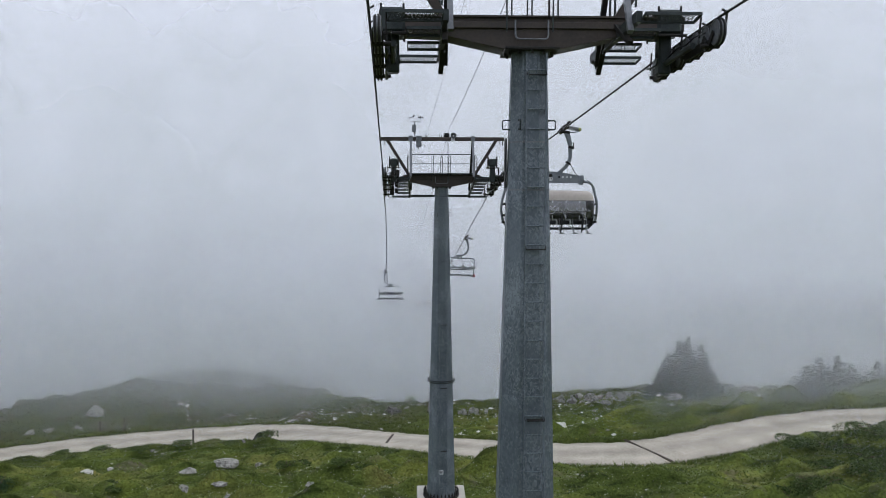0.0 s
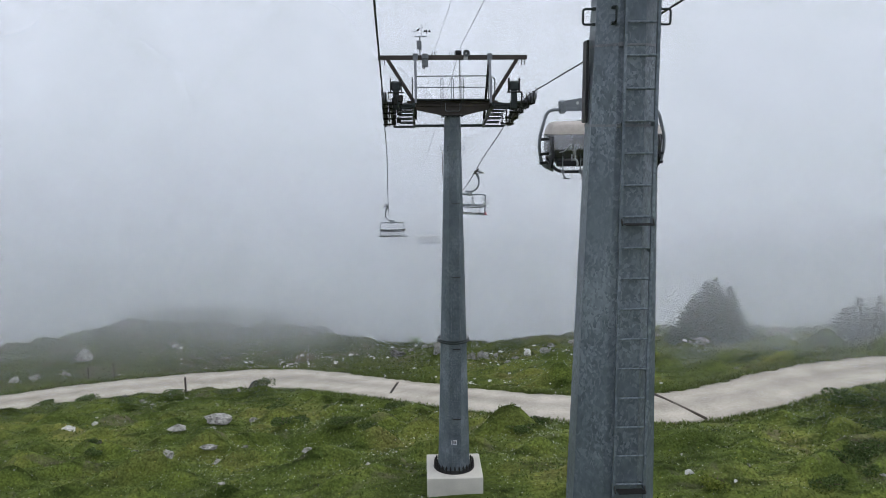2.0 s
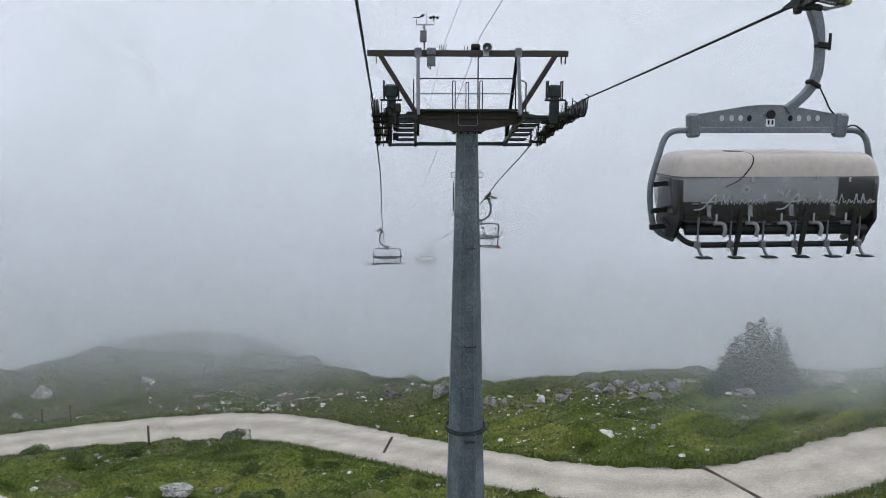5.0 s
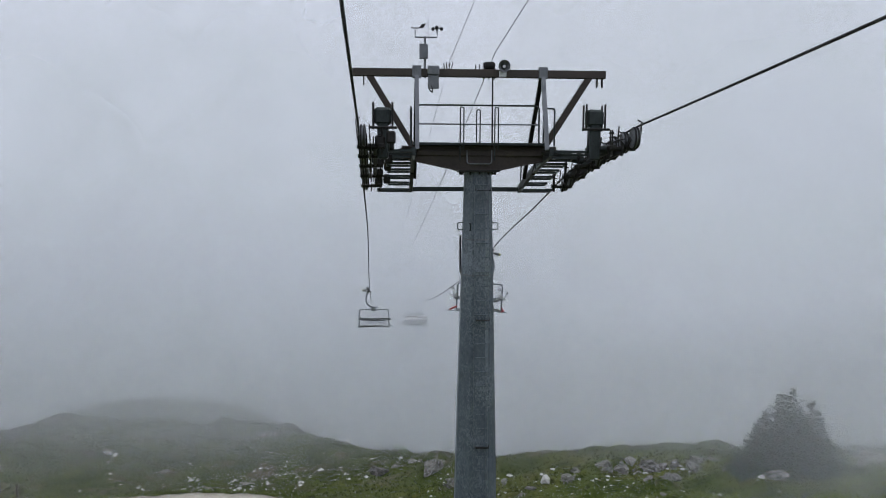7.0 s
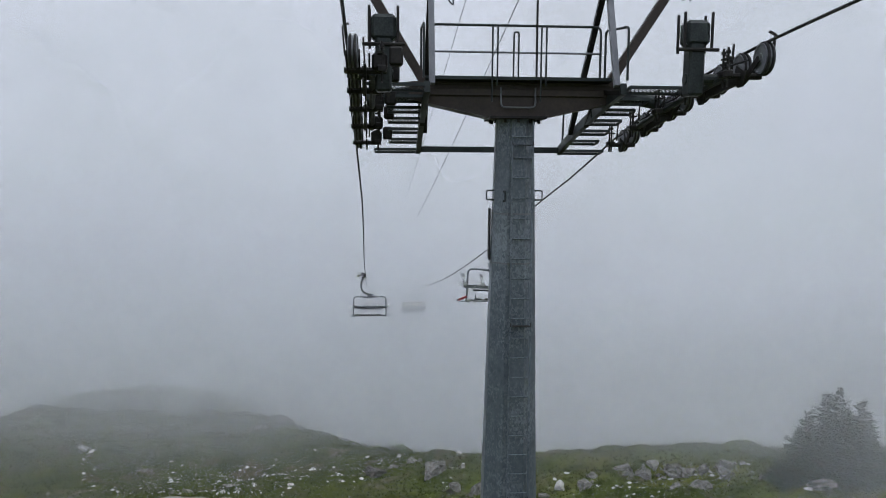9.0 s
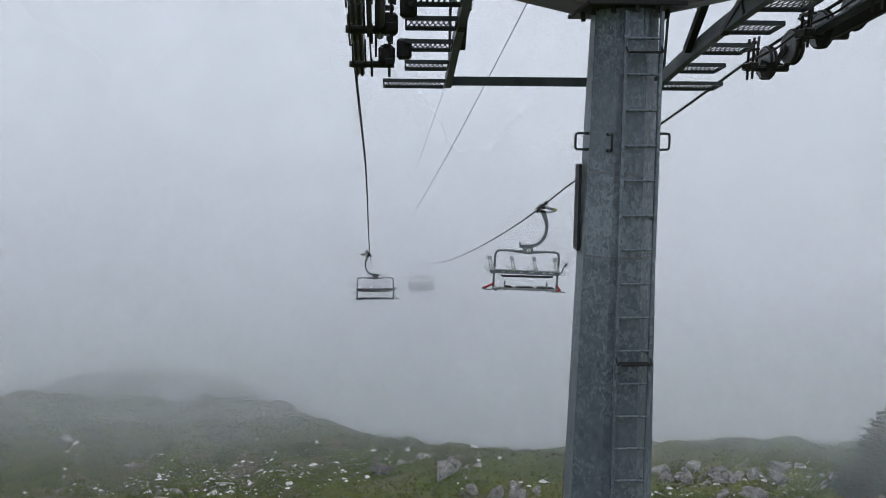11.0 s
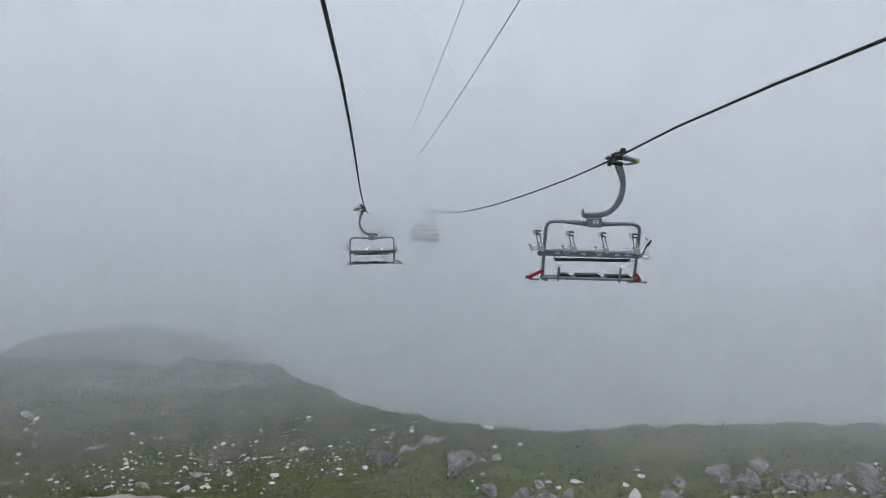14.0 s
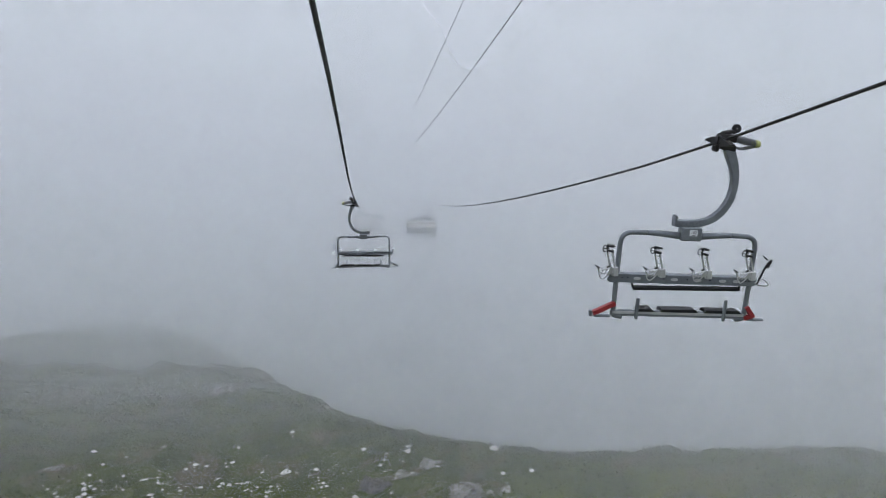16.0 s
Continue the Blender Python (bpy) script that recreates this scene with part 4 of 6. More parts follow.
def hook_meshes():
    """A bicycle hook: two thin leaning bars, a clasp with a ring on top, a wire cradle and a lever at the foot."""
    bm = B()
    for dx in (-0.035, 0.035):
        beam(bm, (dx + 0.07, 0, 0.0), (dx + 0.0, -0.02, 0.20), 0.012, 0.026)
        beam(bm, (dx + 0.0, -0.02, 0.20), (dx - 0.055, -0.02, 0.37), 0.012, 0.022)
    for k in range(3):
        beam(bm, (0.02 - 0.03 * k, -0.012, 0.10 + 0.1 * k), (0.085 - 0.03 * k, -0.012, 0.09 + 0.1 * k), 0.012, 0.012)
    box(bm, (0.075, 0.0, 0.055), (0.08, 0.05, 0.13), (0, -6, 0), bevel=0.008)
    arm = finish(bm, "hook_arm", ALU)
    bm = B()
    for dz in (0.355, 0.425):
        box(bm, (-0.035, -0.02, dz), (0.10, 0.05, 0.030), (0, 8, 0), bevel=0.008)
        box(bm, (-0.078, -0.02, dz), (0.02, 0.06, 0.048), bevel=0.006)
    tube(bm, [(-0.115 + 0.032 * math.cos(t), -0.02, 0.385 + 0.045 * math.sin(t)) for t in (2 * math.pi * i / 14 for i in range(14))], 0.008, 5, closed=True)
    tube(bm, [(-0.147, -0.02, 0.385), (-0.05, -0.02, 0.39)], 0.006, 5)
    head = finish(bm, "hook_head", BLACK)
    bm = B()
    tube(bm, arc([(-0.20, -0.02, 0.12), (-0.15, -0.02, 0.03), (-0.03, -0.02, 0.02), (0.05, -0.02, 0.05)], 0.04), 0.008, 6)
    tube(bm, arc([(-0.18, -0.02, 0.08), (-0.15, -0.02, -0.03), (-0.10, -0.02, -0.06), (-0.02, -0.02, 0.02)], 0.04), 0.008, 6)
    tube(bm, arc([(-0.14, -0.06, 0.09), (-0.05, -0.06, 0.10), (0.0, -0.04, 0.15)], 0.03), 0.008, 6)
    for k in range(3):
        beam(bm, (-0.14 + 0.05 * k, -0.02, 0.0), (-0.10 + 0.045 * k, -0.02, 0.10), 0.010, 0.010)
    prism(bm, [(-0.06, 0.02), (0.02, 0.03), (0.03, 0.12), (-0.01, 0.10)], -0.03, -0.018)
    fork = finish(bm, "hook_cradle", ALU)
    bm = B()
    box(bm, (-0.20, -0.02, 0.125), (0.085, 0.035, 0.022), (0, 26, 0), bevel=0.006)
    box(bm, (-0.045, -0.04, 0.135), (0.05, 0.03, 0.025), (0, -20, 0), bevel=0.006)
    return ("hook_arm", arm), ("hook_head", head), ("hook_cradle", fork), ("hook_lever", finish(bm, "hook_lever", BLACK))


HOOKS = hook_meshes()


def open_chair(label, number, ends, folded=False):
    """A quad carrier rebuilt to carry bicycles: bent frame, perforated beam with four hooks, roller and lower bar."""
    chair = thing("lift_chair", label, "chairlift chair", "open lift chairs")
    grip_parts(chair, [(0.12, -0.08), (0.24, -0.36), (0.27, -0.60), (0.22, -0.84), (0.07, -1.04), (-0.15, -1.14), (-0.50, -1.16)], "bent grey steel box-section hanger arm")
    mx, top = -0.27, -1.31
    bm = B()
    box(bm, (mx, 0, top + 0.01), (0.31, 0.15, 0.20), bevel=0.02)
    box(bm, (-0.52, 0, top + 0.19), (0.03, 0.13, 0.16), bevel=0.008)
    part("frame_bracket", bm, CHAIR, chair)
    if number:
        bm = B()
        box(bm, (mx + 0.02, -0.079, top + 0.03), (0.115, 0.006, 0.085), bevel=0.002)
        plate = part("number_plate", bm, WHITE, chair, "small white plate with black digits")
        font = bpy.data.curves.new("digits", "FONT")
        font.body, font.size, font.align_x, font.align_y, font.extrude = number, 0.06, "CENTER", "CENTER", 0.001
        ob = new("digits", font)
        me = bpy.data.meshes.new_from_object(ob)
        bpy.data.objects.remove(ob)
        me.materials.append(BLACK)
        txt = new("digits", me)
        txt.parent, txt.matrix_basis = plate, pose(mx + 0.02, -0.084, top + 0.038, 90, 0, 0)
        bm = B()
        box(bm, (mx + 0.02, -0.084, top - 0.002), (0.05, 0.003, 0.010))
        part("bar", bm, BLACK, plate)
    bm = B()
    for sx in (-1, 1):
        tube(bm, [(mx + sx * x, 0, top + z) for x, z in ((0.12, -0.03), (0.45, -0.005), (0.62, 0.0))], 0.04, 10, radii=[0.052, 0.042, 0.037])
        tube(bm, arc([(mx + sx * 0.60, 0, top), (mx + sx * 1.0, 0, top), (mx + sx * 1.0, 0, top - 0.66), (mx + sx * 0.99, 0.0, top - 1.24), (mx + sx * 0.86, 0.0, top - 1.25)], 0.18, 6), 0.036, 10)
    part("frame", bm, CHAIR, chair, "bent grey steel tube chair frame", True)
    z = top - 0.66
    bm = B()
    prism(bm, [(mx - 1.16, z - 0.02), (mx - 1.12, z + 0.06), (mx + 1.06, z + 0.06), (mx + 1.10, z), (mx + 1.02, z - 0.06), (mx - 1.12, z - 0.06)], -0.075, -0.055)
    box(bm, (mx - 0.03, 0.0, z + 0.055), (2.16, 0.13, 0.014))
    box(bm, (mx - 0.03, 0.0, z - 0.055), (2.12, 0.13, 0.014))
    beam_part = part("hook_beam", bm, CHAIR, chair, "slotted grey cross beam")
    # pale discs stand in for bright fog seen through the slots
    for x in (-0.72, -0.17, 0.18, 0.55, 0.76):
        bm = B()
        lathe(bm, [(0.001, -0.004), (0.024, -0.004), (0.024, 0.004), (0.001, 0.004)], 12, Matrix.Translation((mx + x, -0.077, z + 0.005)) @ Matrix.Diagonal((2.3, 1, 1, 1)) @ Matrix.Rotation(math.pi / 2, 4, "Z"))
        part("slot_disc", bm, ALU, beam_part)
    for x in (-0.94, -0.86, -0.56, -0.33, 0.02, 0.36, 0.90, 0.95):
        bm = B()
        lathe(bm, [(0.001, -0.004), (0.011, -0.004), (0.011, 0.004), (0.001, 0.004)], 8, Matrix.Translation((mx + x, -0.077, z + 0.012)) @ Matrix.Rotation(math.pi / 2, 4, "Z"))
        part("bolt_hole", bm, BLACK, beam_part)
    for x in (-1.14, -0.45, 0.24, 0.90):
        if folded:
            bm = B()
            box(bm, (mx + x, -0.09, z + 0.09), (0.10, 0.06, 0.10), bevel=0.01)
            part("hook_foot", bm, ALU, chair)
            if abs(x) < 0.8:
                bm = B()
                tube(bm, [(mx + x - 0.09, -0.12, z - 0.26), (mx + x, -0.12, z - 0.34), (mx + x + 0.09, -0.12, z - 0.26)], 0.022, 6)
                tube(bm, [(mx + x, -0.09, z - 0.02), (mx + x, -0.12, z - 0.30)], 0.008, 6)
                part("folded_hook", bm, BLACK, chair)
        else:
            for name, mesh in HOOKS:
                child(name, mesh, chair, Matrix.Translation((mx + x, -0.11, z + 0.05)))
    bm = B()
    tube(bm, arc([(mx + 1.07, -0.08, z - 0.02), (mx + 1.13, -0.08, z + 0.14), (mx + 1.16, -0.08, z + 0.24), (mx + 1.25, -0.08, z + 0.36), (mx + 1.20, -0.08, z + 0.22)], 0.05), 0.016, 6)
    box(bm, (mx + 1.14, -0.08, z + 0.37), (0.09, 0.03, 0.02), (0, 40, 0), bevel=0.005)
    part("end_lever", bm, BLACK, chair)
    bm = B()
    tube(bm, arc([(mx + 1.04, -0.08, z - 0.01), (mx + 1.14, -0.08, z + 0.07), (mx + 1.26, -0.08, z - 0.02), (mx + 1.20, -0.08, z - 0.05), (mx + 1.06, -0.08, z - 0.03)], 0.05), 0.012, 6)
    part("end_hook", bm, ALU, chair)
    bm = B()
    tube(bm, [(mx - 0.76, -0.06, z - 0.135), (mx + 0.80, -0.06, z - 0.11)], 0.034, 12)
    part("roller", bm, BLACK, chair, "black padded roller bar")
    for x in (-0.79, 0.82):
        bm = B()
        beam(bm, (mx + x, -0.05, z - 0.04), (mx + x + 0.02, -0.05, z - 0.14), 0.02, 0.03, (0, 1, 0))
        part("roller_bracket", bm, STEEL, chair)
    z = top - 1.19
    bm = B()
    box(bm, (mx - 0.02, 0.0, z), (2.02, 0.07, 0.085), bevel=0.012)
    part("lower_bar", bm, CHAIR, chair)
    bm = B()
    box(bm, (mx - 0.02, -0.037, z + 0.012), (1.98, 0.008, 0.038), bevel=0.002)
    part("bar_trim", bm, ALU, chair, "bright worn strip along the lower bar")
    for x0, x1 in ((-0.64, -0.38), (-0.30, 0.28), (0.36, 0.94)):
        bm = B()
        prism(bm, [(mx + x0, z + 0.035), (mx + x0 + 0.02, z + 0.075), (mx + x1 - 0.06, z + 0.08), (mx + x1, z + 0.035)], -0.05, 0.12)
        part("pad", bm, BLACK, chair)
    for x in (-0.66, 0.66):
        bm = B()
        box(bm, (mx + x, -0.05, z + 0.08), (0.055, 0.03, 0.32), bevel=0.01)
        part("upright", bm, CHAIR, chair)
    for sx in (-1, 1):
        x = mx + sx * 1.0
        bm = B()
        beam(bm, (x - sx * 0.01, -0.04, z + 0.15), (x + sx * (0.30 if sx < 0 else 0.11), -0.04, z - 0.005), 0.06, 0.075, (0, 1, 0))
        if sx > 0:
            beam(bm, (x + 0.10, -0.04, z + 0.02), (x - 0.02, -0.04, z - 0.03), 0.06, 0.05, (0, 1, 0))
        part("end_bracket", bm, ends, chair, "red painted end bracket" if ends is RED else "")
        bm = B()
        box(bm, (x + sx * 0.16, -0.02, z - 0.05), (0.24, 0.06, 0.035), bevel=0.01)
        box(bm, (x + sx * (0.33 if sx < 0 else 0.10), -0.02, z - 0.01), (0.05, 0.07, 0.10), bevel=0.015)
        part("end_cap", bm, CHAIR, chair)
    return chair


def hood_shell(name, rings, mat, words, chair, cap, keep=1.0):
    """A shell lofted through rounded plans: rings of (z, inset); cap closes the top; keep: how far back the wall runs."""
    bm = B()
    count, rows = 56, []
    for z, inset in rings:
        row = []
        for i in range(count):
            t = 2 * math.pi * i / count
            c, n = math.cos(t), math.sin(t)
            x = math.copysign(abs(c) ** 0.34, c) * (1.25 - inset)
            y = math.copysign(abs(n) ** 0.34, n) * (0.54 - inset)
            row.append(bm.verts.new((x, y, z - (0.02 * (x / 1.25) ** 2 if cap else 0))))
        rows.append(row)
    for a, c in zip(rows, rows[1:]):
        for i in range(count):
            j = (i + 1) % count
            if max(a[i].co.y, a[j].co.y) <= keep:
                bm.faces.new((a[i], a[j], c[j], c[i]))
    if cap:
        bm.faces.new(rows[0])
    for v in [v for v in bm.verts if not v.link_faces]:
        bm.verts.remove(v)
    return part(name, bm, mat, chair, words, True)


def bubble_chair(label):
    """A quad chair with its weather hood shut: beige roof, smoked visor wrapped round the sides, footrests below."""
    chair = thing("bubble_chair", label, "chairlift chair", "hooded lift chairs")
    grip_parts(chair, [(0.12, -0.08), (0.20, -0.32), (0.23, -0.55), (0.22, -0.82), (0.13, -1.02), (-0.02, -1.17), (-0.14, -1.26)], "bent grey steel hanger arm")
    mx, top = -0.36, -1.47
    bm = B()
    box(bm, (0.25, -0.02, -0.50), (0.15, 0.13, 0.07), (0, 8, 0), bevel=0.01)
    box(bm, (0.31, -0.07, -0.46), (0.03, 0.03, 0.20), bevel=0.006)
    box(bm, (0.17, -0.02, -0.95), (0.16, 0.13, 0.05), (0, 30, 0), bevel=0.01)
    part("arm_clamp", bm, STEEL, chair)
    bm = B()
    tube(bm, smooth_arc([(0.22, -0.07, -0.98), (0.30, -0.08, -1.12), (0.36, -0.08, -1.24), (0.44, -0.05, -1.30)]), 0.010, 6)
    tube(bm, smooth_arc([(mx + 0.92, -0.05, top - 0.02), (mx + 1.06, -0.06, top + 0.05), (mx + 1.20, -0.05, top - 0.05)]), 0.010, 6)
    part("hose", bm, BLACK, chair)
    bm = B()
    prism(bm, [(mx - 0.97, top - 0.0), (mx - 0.95, top + 0.15), (mx - 0.30, top + 0.255), (mx - 0.1, top + 0.275), (mx + 0.1, top + 0.275), (mx + 0.30, top + 0.255), (mx + 0.95, top + 0.15), (mx + 0.97, top - 0.0)], -0.03, 0.03)
    box(bm, (mx, 0, top - 0.025), (1.78, 0.08, 0.075), bevel=0.008)
    yoke = part("yoke_plate", bm, CHAIR, chair, "pierced grey steel yoke plate")
    # discs on the solid plate: pale for fog seen through holes, black for dark ones
    for x, mat in ((-0.58, ALU), (-0.46, ALU), (-0.35, ALU), (-0.24, BLACK), (0.27, BLACK), (0.38, ALU), (0.50, ALU), (0.61, ALU)):
        bm = B()
        lathe(bm, [(0.001, -0.004), (0.028, -0.004), (0.028, 0.004), (0.001, 0.004)], 12, Matrix.Translation((mx + x, -0.032, top + 0.115)) @ Matrix.Rotation(math.pi / 2, 4, "Z") @ Matrix.Diagonal((1, 1, 1.3, 1)))
        part("hole_disc", bm, mat, yoke)
    bm = B()
    lathe(bm, [(0.001, -0.02), (0.05, -0.02), (0.05, 0.02), (0.001, 0.02)], 14, Matrix.Translation((mx + 0.02, -0.04, top + 0.16)) @ Matrix.Rotation(math.pi / 2, 4, "Z"))
    part("pivot_cap", bm, STEEL, yoke)
    bm = B()
    box(bm, (mx + 0.02, -0.037, top + 0.06), (0.11, 0.012, 0.09), bevel=0.003)
    plate = part("plate", bm, WHITE, chair, "small white plate with dark bars")
    for dx in (-0.024, 0.024):
        bm = B()
        box(bm, (mx + 0.02 + dx, -0.045, top + 0.065), (0.022, 0.004, 0.05))
        part("mark", bm, BLACK, plate)
    for sx in (-1, 1):
        bm = B()
        box(bm, (mx + sx * 0.92, 0, top + 0.03), (0.14, 0.15, 0.29), (0, sx * 5, 0), bevel=0.03)
        for dx, dz in ((-0.035, 0.11), (0.035, 0.07), (0.03, -0.02)):
            tube(bm, [(mx + sx * 0.92 + dx, -0.07, top + dz), (mx + sx * 0.92 + dx, -0.085, top + dz)], 0.014, 6)
        part("yoke_clamp", bm, CHAIR, chair)
        bm = B()
        tube(bm, arc([(mx + sx * 0.90, 0, top - 0.03), (mx + sx * 1.24, 0, top - 0.03), (mx + sx * 1.44, 0.0, top - 0.74), (mx + sx * 1.34, 0.02, top - 1.24), (mx + sx * 1.08, 0.04, top - 1.36)], 0.26, 7), 0.036, 10)
        part("side_frame", bm, CHAIR, chair, "bent grey side tube", True)
        bm = B()
        prism(bm, [(-0.40, top - 0.60), (0.30, top - 0.58), (0.34, top - 1.16), (0.10, top - 1.32), (-0.26, top - 1.30), (-0.44, top - 1.06)], mx + sx * 1.18 - 0.02, mx + sx * 1.18 + 0.02, "x")
        part("side_panel", bm, BLACK, chair, "black side panel")
        for dz in (-0.66, -0.98, -1.18):
            bm = B()
            beam(bm, (mx + sx * 1.20, 0.0, top + dz), (mx + sx * 1.40, 0.0, top + dz - 0.02), 0.05, 0.06)
            part("side_bracket", bm, BLACK, chair)
    roof = hood_shell("roof", [(top - 0.270, 0.20), (top - 0.280, 0.15), (top - 0.305, 0.10), (top - 0.345, 0.065), (top - 0.40, 0.038), (top - 0.48, 0.014), (top - 0.56, 0.0)], BEIGE, "beige plastic hood roof with a scuffed sheen", chair, True)
    roof.matrix_basis = Matrix.Translation((mx, 0, 0))
    visor = hood_shell("visor", [(top - 0.555, 0.0), (top - 0.62, -0.006), (top - 0.75, -0.006), (top - 0.9, 0.004), (top - 1.0, 0.03), (top - 1.07, 0.07)], SMOKED, "smoked see-through visor with pale print", chair, False, 0.42)
    visor.matrix_basis = Matrix.Translation((mx, 0, 0))
    bm = B()
    tube(bm, smooth_arc([(-0.62, -0.2, top - 0.268), (-0.44, -0.34, top - 0.272), (-0.36, -0.45, top - 0.31), (-0.40, -0.52, top - 0.42), (-0.56, -0.555, top - 0.60), (-0.72, -0.558, top - 0.66)]), 0.007, 5)
    part("cord", bm, BLACK, roof, "thin dark cord lying over the roof")
    # print on the visor: ticks, sun mark, leaping mark and two lines of script as plain strokes
    yv = -0.552
    for x in (-0.8, -0.41, -0.02, 0.37, 0.76):
        bm = B()
        box(bm, (x, yv, top - 0.59), (0.026, 0.008, 0.06))
        box(bm, (x, yv + 0.02, top - 1.03), (0.022, 0.008, 0.10))
        part("tick", bm, PRINT, visor)
    bm = B()
    for k in range(10):
        t = 2 * math.pi * k / 10
        beam(bm, (-0.47 + 0.026 * math.cos(t), yv, top - 0.70 + 0.026 * math.sin(t)), (-0.47 + 0.058 * math.cos(t), yv, top - 0.70 + 0.058 * math.sin(t)), 0.013, 0.006, (0, 1, 0))
    tube(bm, [(-0.47 + 0.028 * math.cos(t), yv, top - 0.70 + 0.028 * math.sin(t)) for t in (2 * math.pi * i / 12 for i in range(12))], 0.006, 5, closed=True)
    part("sun_mark", bm, PRINT, visor, "pale sun emblem")
    bm = B()
    for a, c in (((-0.10, -0.71), (-0.05, -0.745)), ((-0.05, -0.745), (-0.02, -0.78)), ((0.06, -0.71), (0.02, -0.735)), ((0.02, -0.735), (0.0, -0.78))):
        beam(bm, (a[0], yv, top + a[1]), (c[0], yv, top + c[1]), 0.022, 0.006, (0, 1, 0))
    part("emblem", bm, PRINT, visor)
    rnd = random.Random(4)
    for x0, x1 in ((-1.02, -0.22), (-0.04, 1.02)):
        bm = B()
        tube(bm, arc([(x0 - 0.06, yv, top - 0.93), (x0 + 0.04, yv, top - 0.92), (x0 + 0.20, yv, top - 0.74), (x0 + 0.19, yv, top - 0.87)], 0.04), 0.010, 5)
        tube(bm, [(x0 + 0.02, yv, top - 0.85), (x0 + 0.22, yv, top - 0.835)], 0.007, 5)
        x = x0 + 0.26
        while x < x1:
            w = rnd.uniform(0.05, 0.09)
            tall = 0.13 if rnd.random() < 0.2 else 0.065
            tube(bm, arc([(x, yv, top - 0.875), (x + 0.35 * w, yv, top - 0.875 + tall), (x + 0.7 * w, yv, top - 0.865), (x + w, yv, top - 0.835)], 0.02, 3), 0.0075, 5)
            x += w + 0.012
        part("script_stroke", bm, PRINT, visor)
    bm = B()
    tube(bm, [(-1.08, -0.50, top - 0.865), (1.08, -0.50, top - 0.865)], 0.010, 6)
    part("cross_rod", bm, STRUT, chair).matrix_basis = Matrix.Translation((mx, 0, 0))
    # seats, dividers and the padded lap bar behind the visor
    for k in range(4):
        x = mx - 0.81 + 0.54 * k
        bm = B()
        box(bm, (x, -0.02, top - 1.16), (0.5, 0.48, 0.10), (6, 0, 0), bevel=0.04)
        part("seat", bm, BLACK, chair)
        bm = B()
        box(bm, (x, 0.28, top - 1.04), (0.48, 0.09, 0.24), (-8, 0, 0), bevel=0.04)
        part("backrest", bm, BLACK, chair)
    bm = B()
    tube(bm, [(mx - 1.10, -0.38, top - 1.19), (mx + 1.10, -0.38, top - 1.19)], 0.06, 14)
    part("lap_bar", bm, BLACK, chair, "thick black padded lap bar", True)
    bm = B()
    tube(bm, arc([(0.0, -0.02, 0.06), (0.10, -0.075, 0.07), (0.13, -0.085, 0.0), (0.11, -0.075, -0.09)], 0.05, 4), 0.024, 8)
    bow = finish(bm, "divider", PRINT, True)
    for k in range(5):
        child("divider", bow, chair, Matrix.Translation((mx - 0.78 + 0.39 * k, -0.38, top - 1.17)))
    bm = B()
    tube(bm, arc([(mx - 1.24, 0.0, top - 1.10), (mx - 1.08, -0.42, top - 1.36), (mx + 1.08, -0.42, top - 1.36), (mx + 1.24, 0.0, top - 1.10)], 0.16, 6), 0.034, 10)
    part("lower_rail", bm, BLACK, chair, "", True)
    for x in (-0.52, 0.26, 0.86):
        bm = B()
        prism(bm, [(-0.032, -0.10), (-0.018, 0.06), (0.0, 0.14), (0.018, 0.06), (0.032, -0.10), (-0.02, -0.40), (-0.05, -0.40)], -0.016, 0.016)
        part("footrest_blade", bm, BLACK, chair).matrix_basis = Matrix.Translation((mx + x, -0.53, top - 1.07))
    bm = B()
    tube(bm, [(0, 0.0, 0.42), (0, 0.0, 0.0)], 0.012, 6)
    tube(bm, [(0, 0.0, 0.0), (0.02, -0.05, -0.10), (0.05, -0.06, -0.14)], 0.018, 6)
    box(bm, (0, 0.0, 0.0), (0.07, 0.07, 0.09), bevel=0.015)
    stay = finish(bm, "footrest_post", STRUT)
    bm = B()
    box(bm, (0.06, -0.06, -0.145), (0.16, 0.13, 0.018), bevel=0.006)
    foot = finish(bm, "footrest", BLACK)
    for k in range(6):
        p = child("footrest_post", stay, chair, Matrix.Translation((mx - 0.98 + 0.392 * k, -0.46, top - 1.35)))
        child("footrest", foot, p, Matrix())
    return chair


def smooth_arc(points):
    return arc(points, 0.12, 5)


def hung(chair, side, y, back=False, lean=0.0):
    x = side * GAUGE + line_x(y) + (LEFT_SHIFT if side < 0 else 0)
    chair.matrix_world = pose(x, y, rope_z(y) + sway(side, y)[1] - 0.02, 0, lean, 182 if back else 2)
    return chair


OPEN_RIGHT_Y, BUBBLE_RIGHT_Y, OPEN_LEFT_Y, BUBBLE_LEFT_Y, BUBBLE_FAR_Y = 51.2, 22.3, 70.0, 108.0, 103.0
hung(open_chair("open grey chairlift carrier with four bicycle hooks and red ends", "102", RED), 1, OPEN_RIGHT_Y, False, 3.0)
hung(open_chair("open grey chairlift carrier with folded bicycle hooks seen from behind", "", CHAIR, True), -1, OPEN_LEFT_Y, True)
hood = hung(bubble_chair("chairlift chair with shut beige hood and smoked visor"), 1, BUBBLE_RIGHT_Y)
for side, y in ((1, BUBBLE_FAR_Y), (-1, BUBBLE_LEFT_Y)):
    hung(copy_thing(hood, Matrix()), side, y, side < 0)


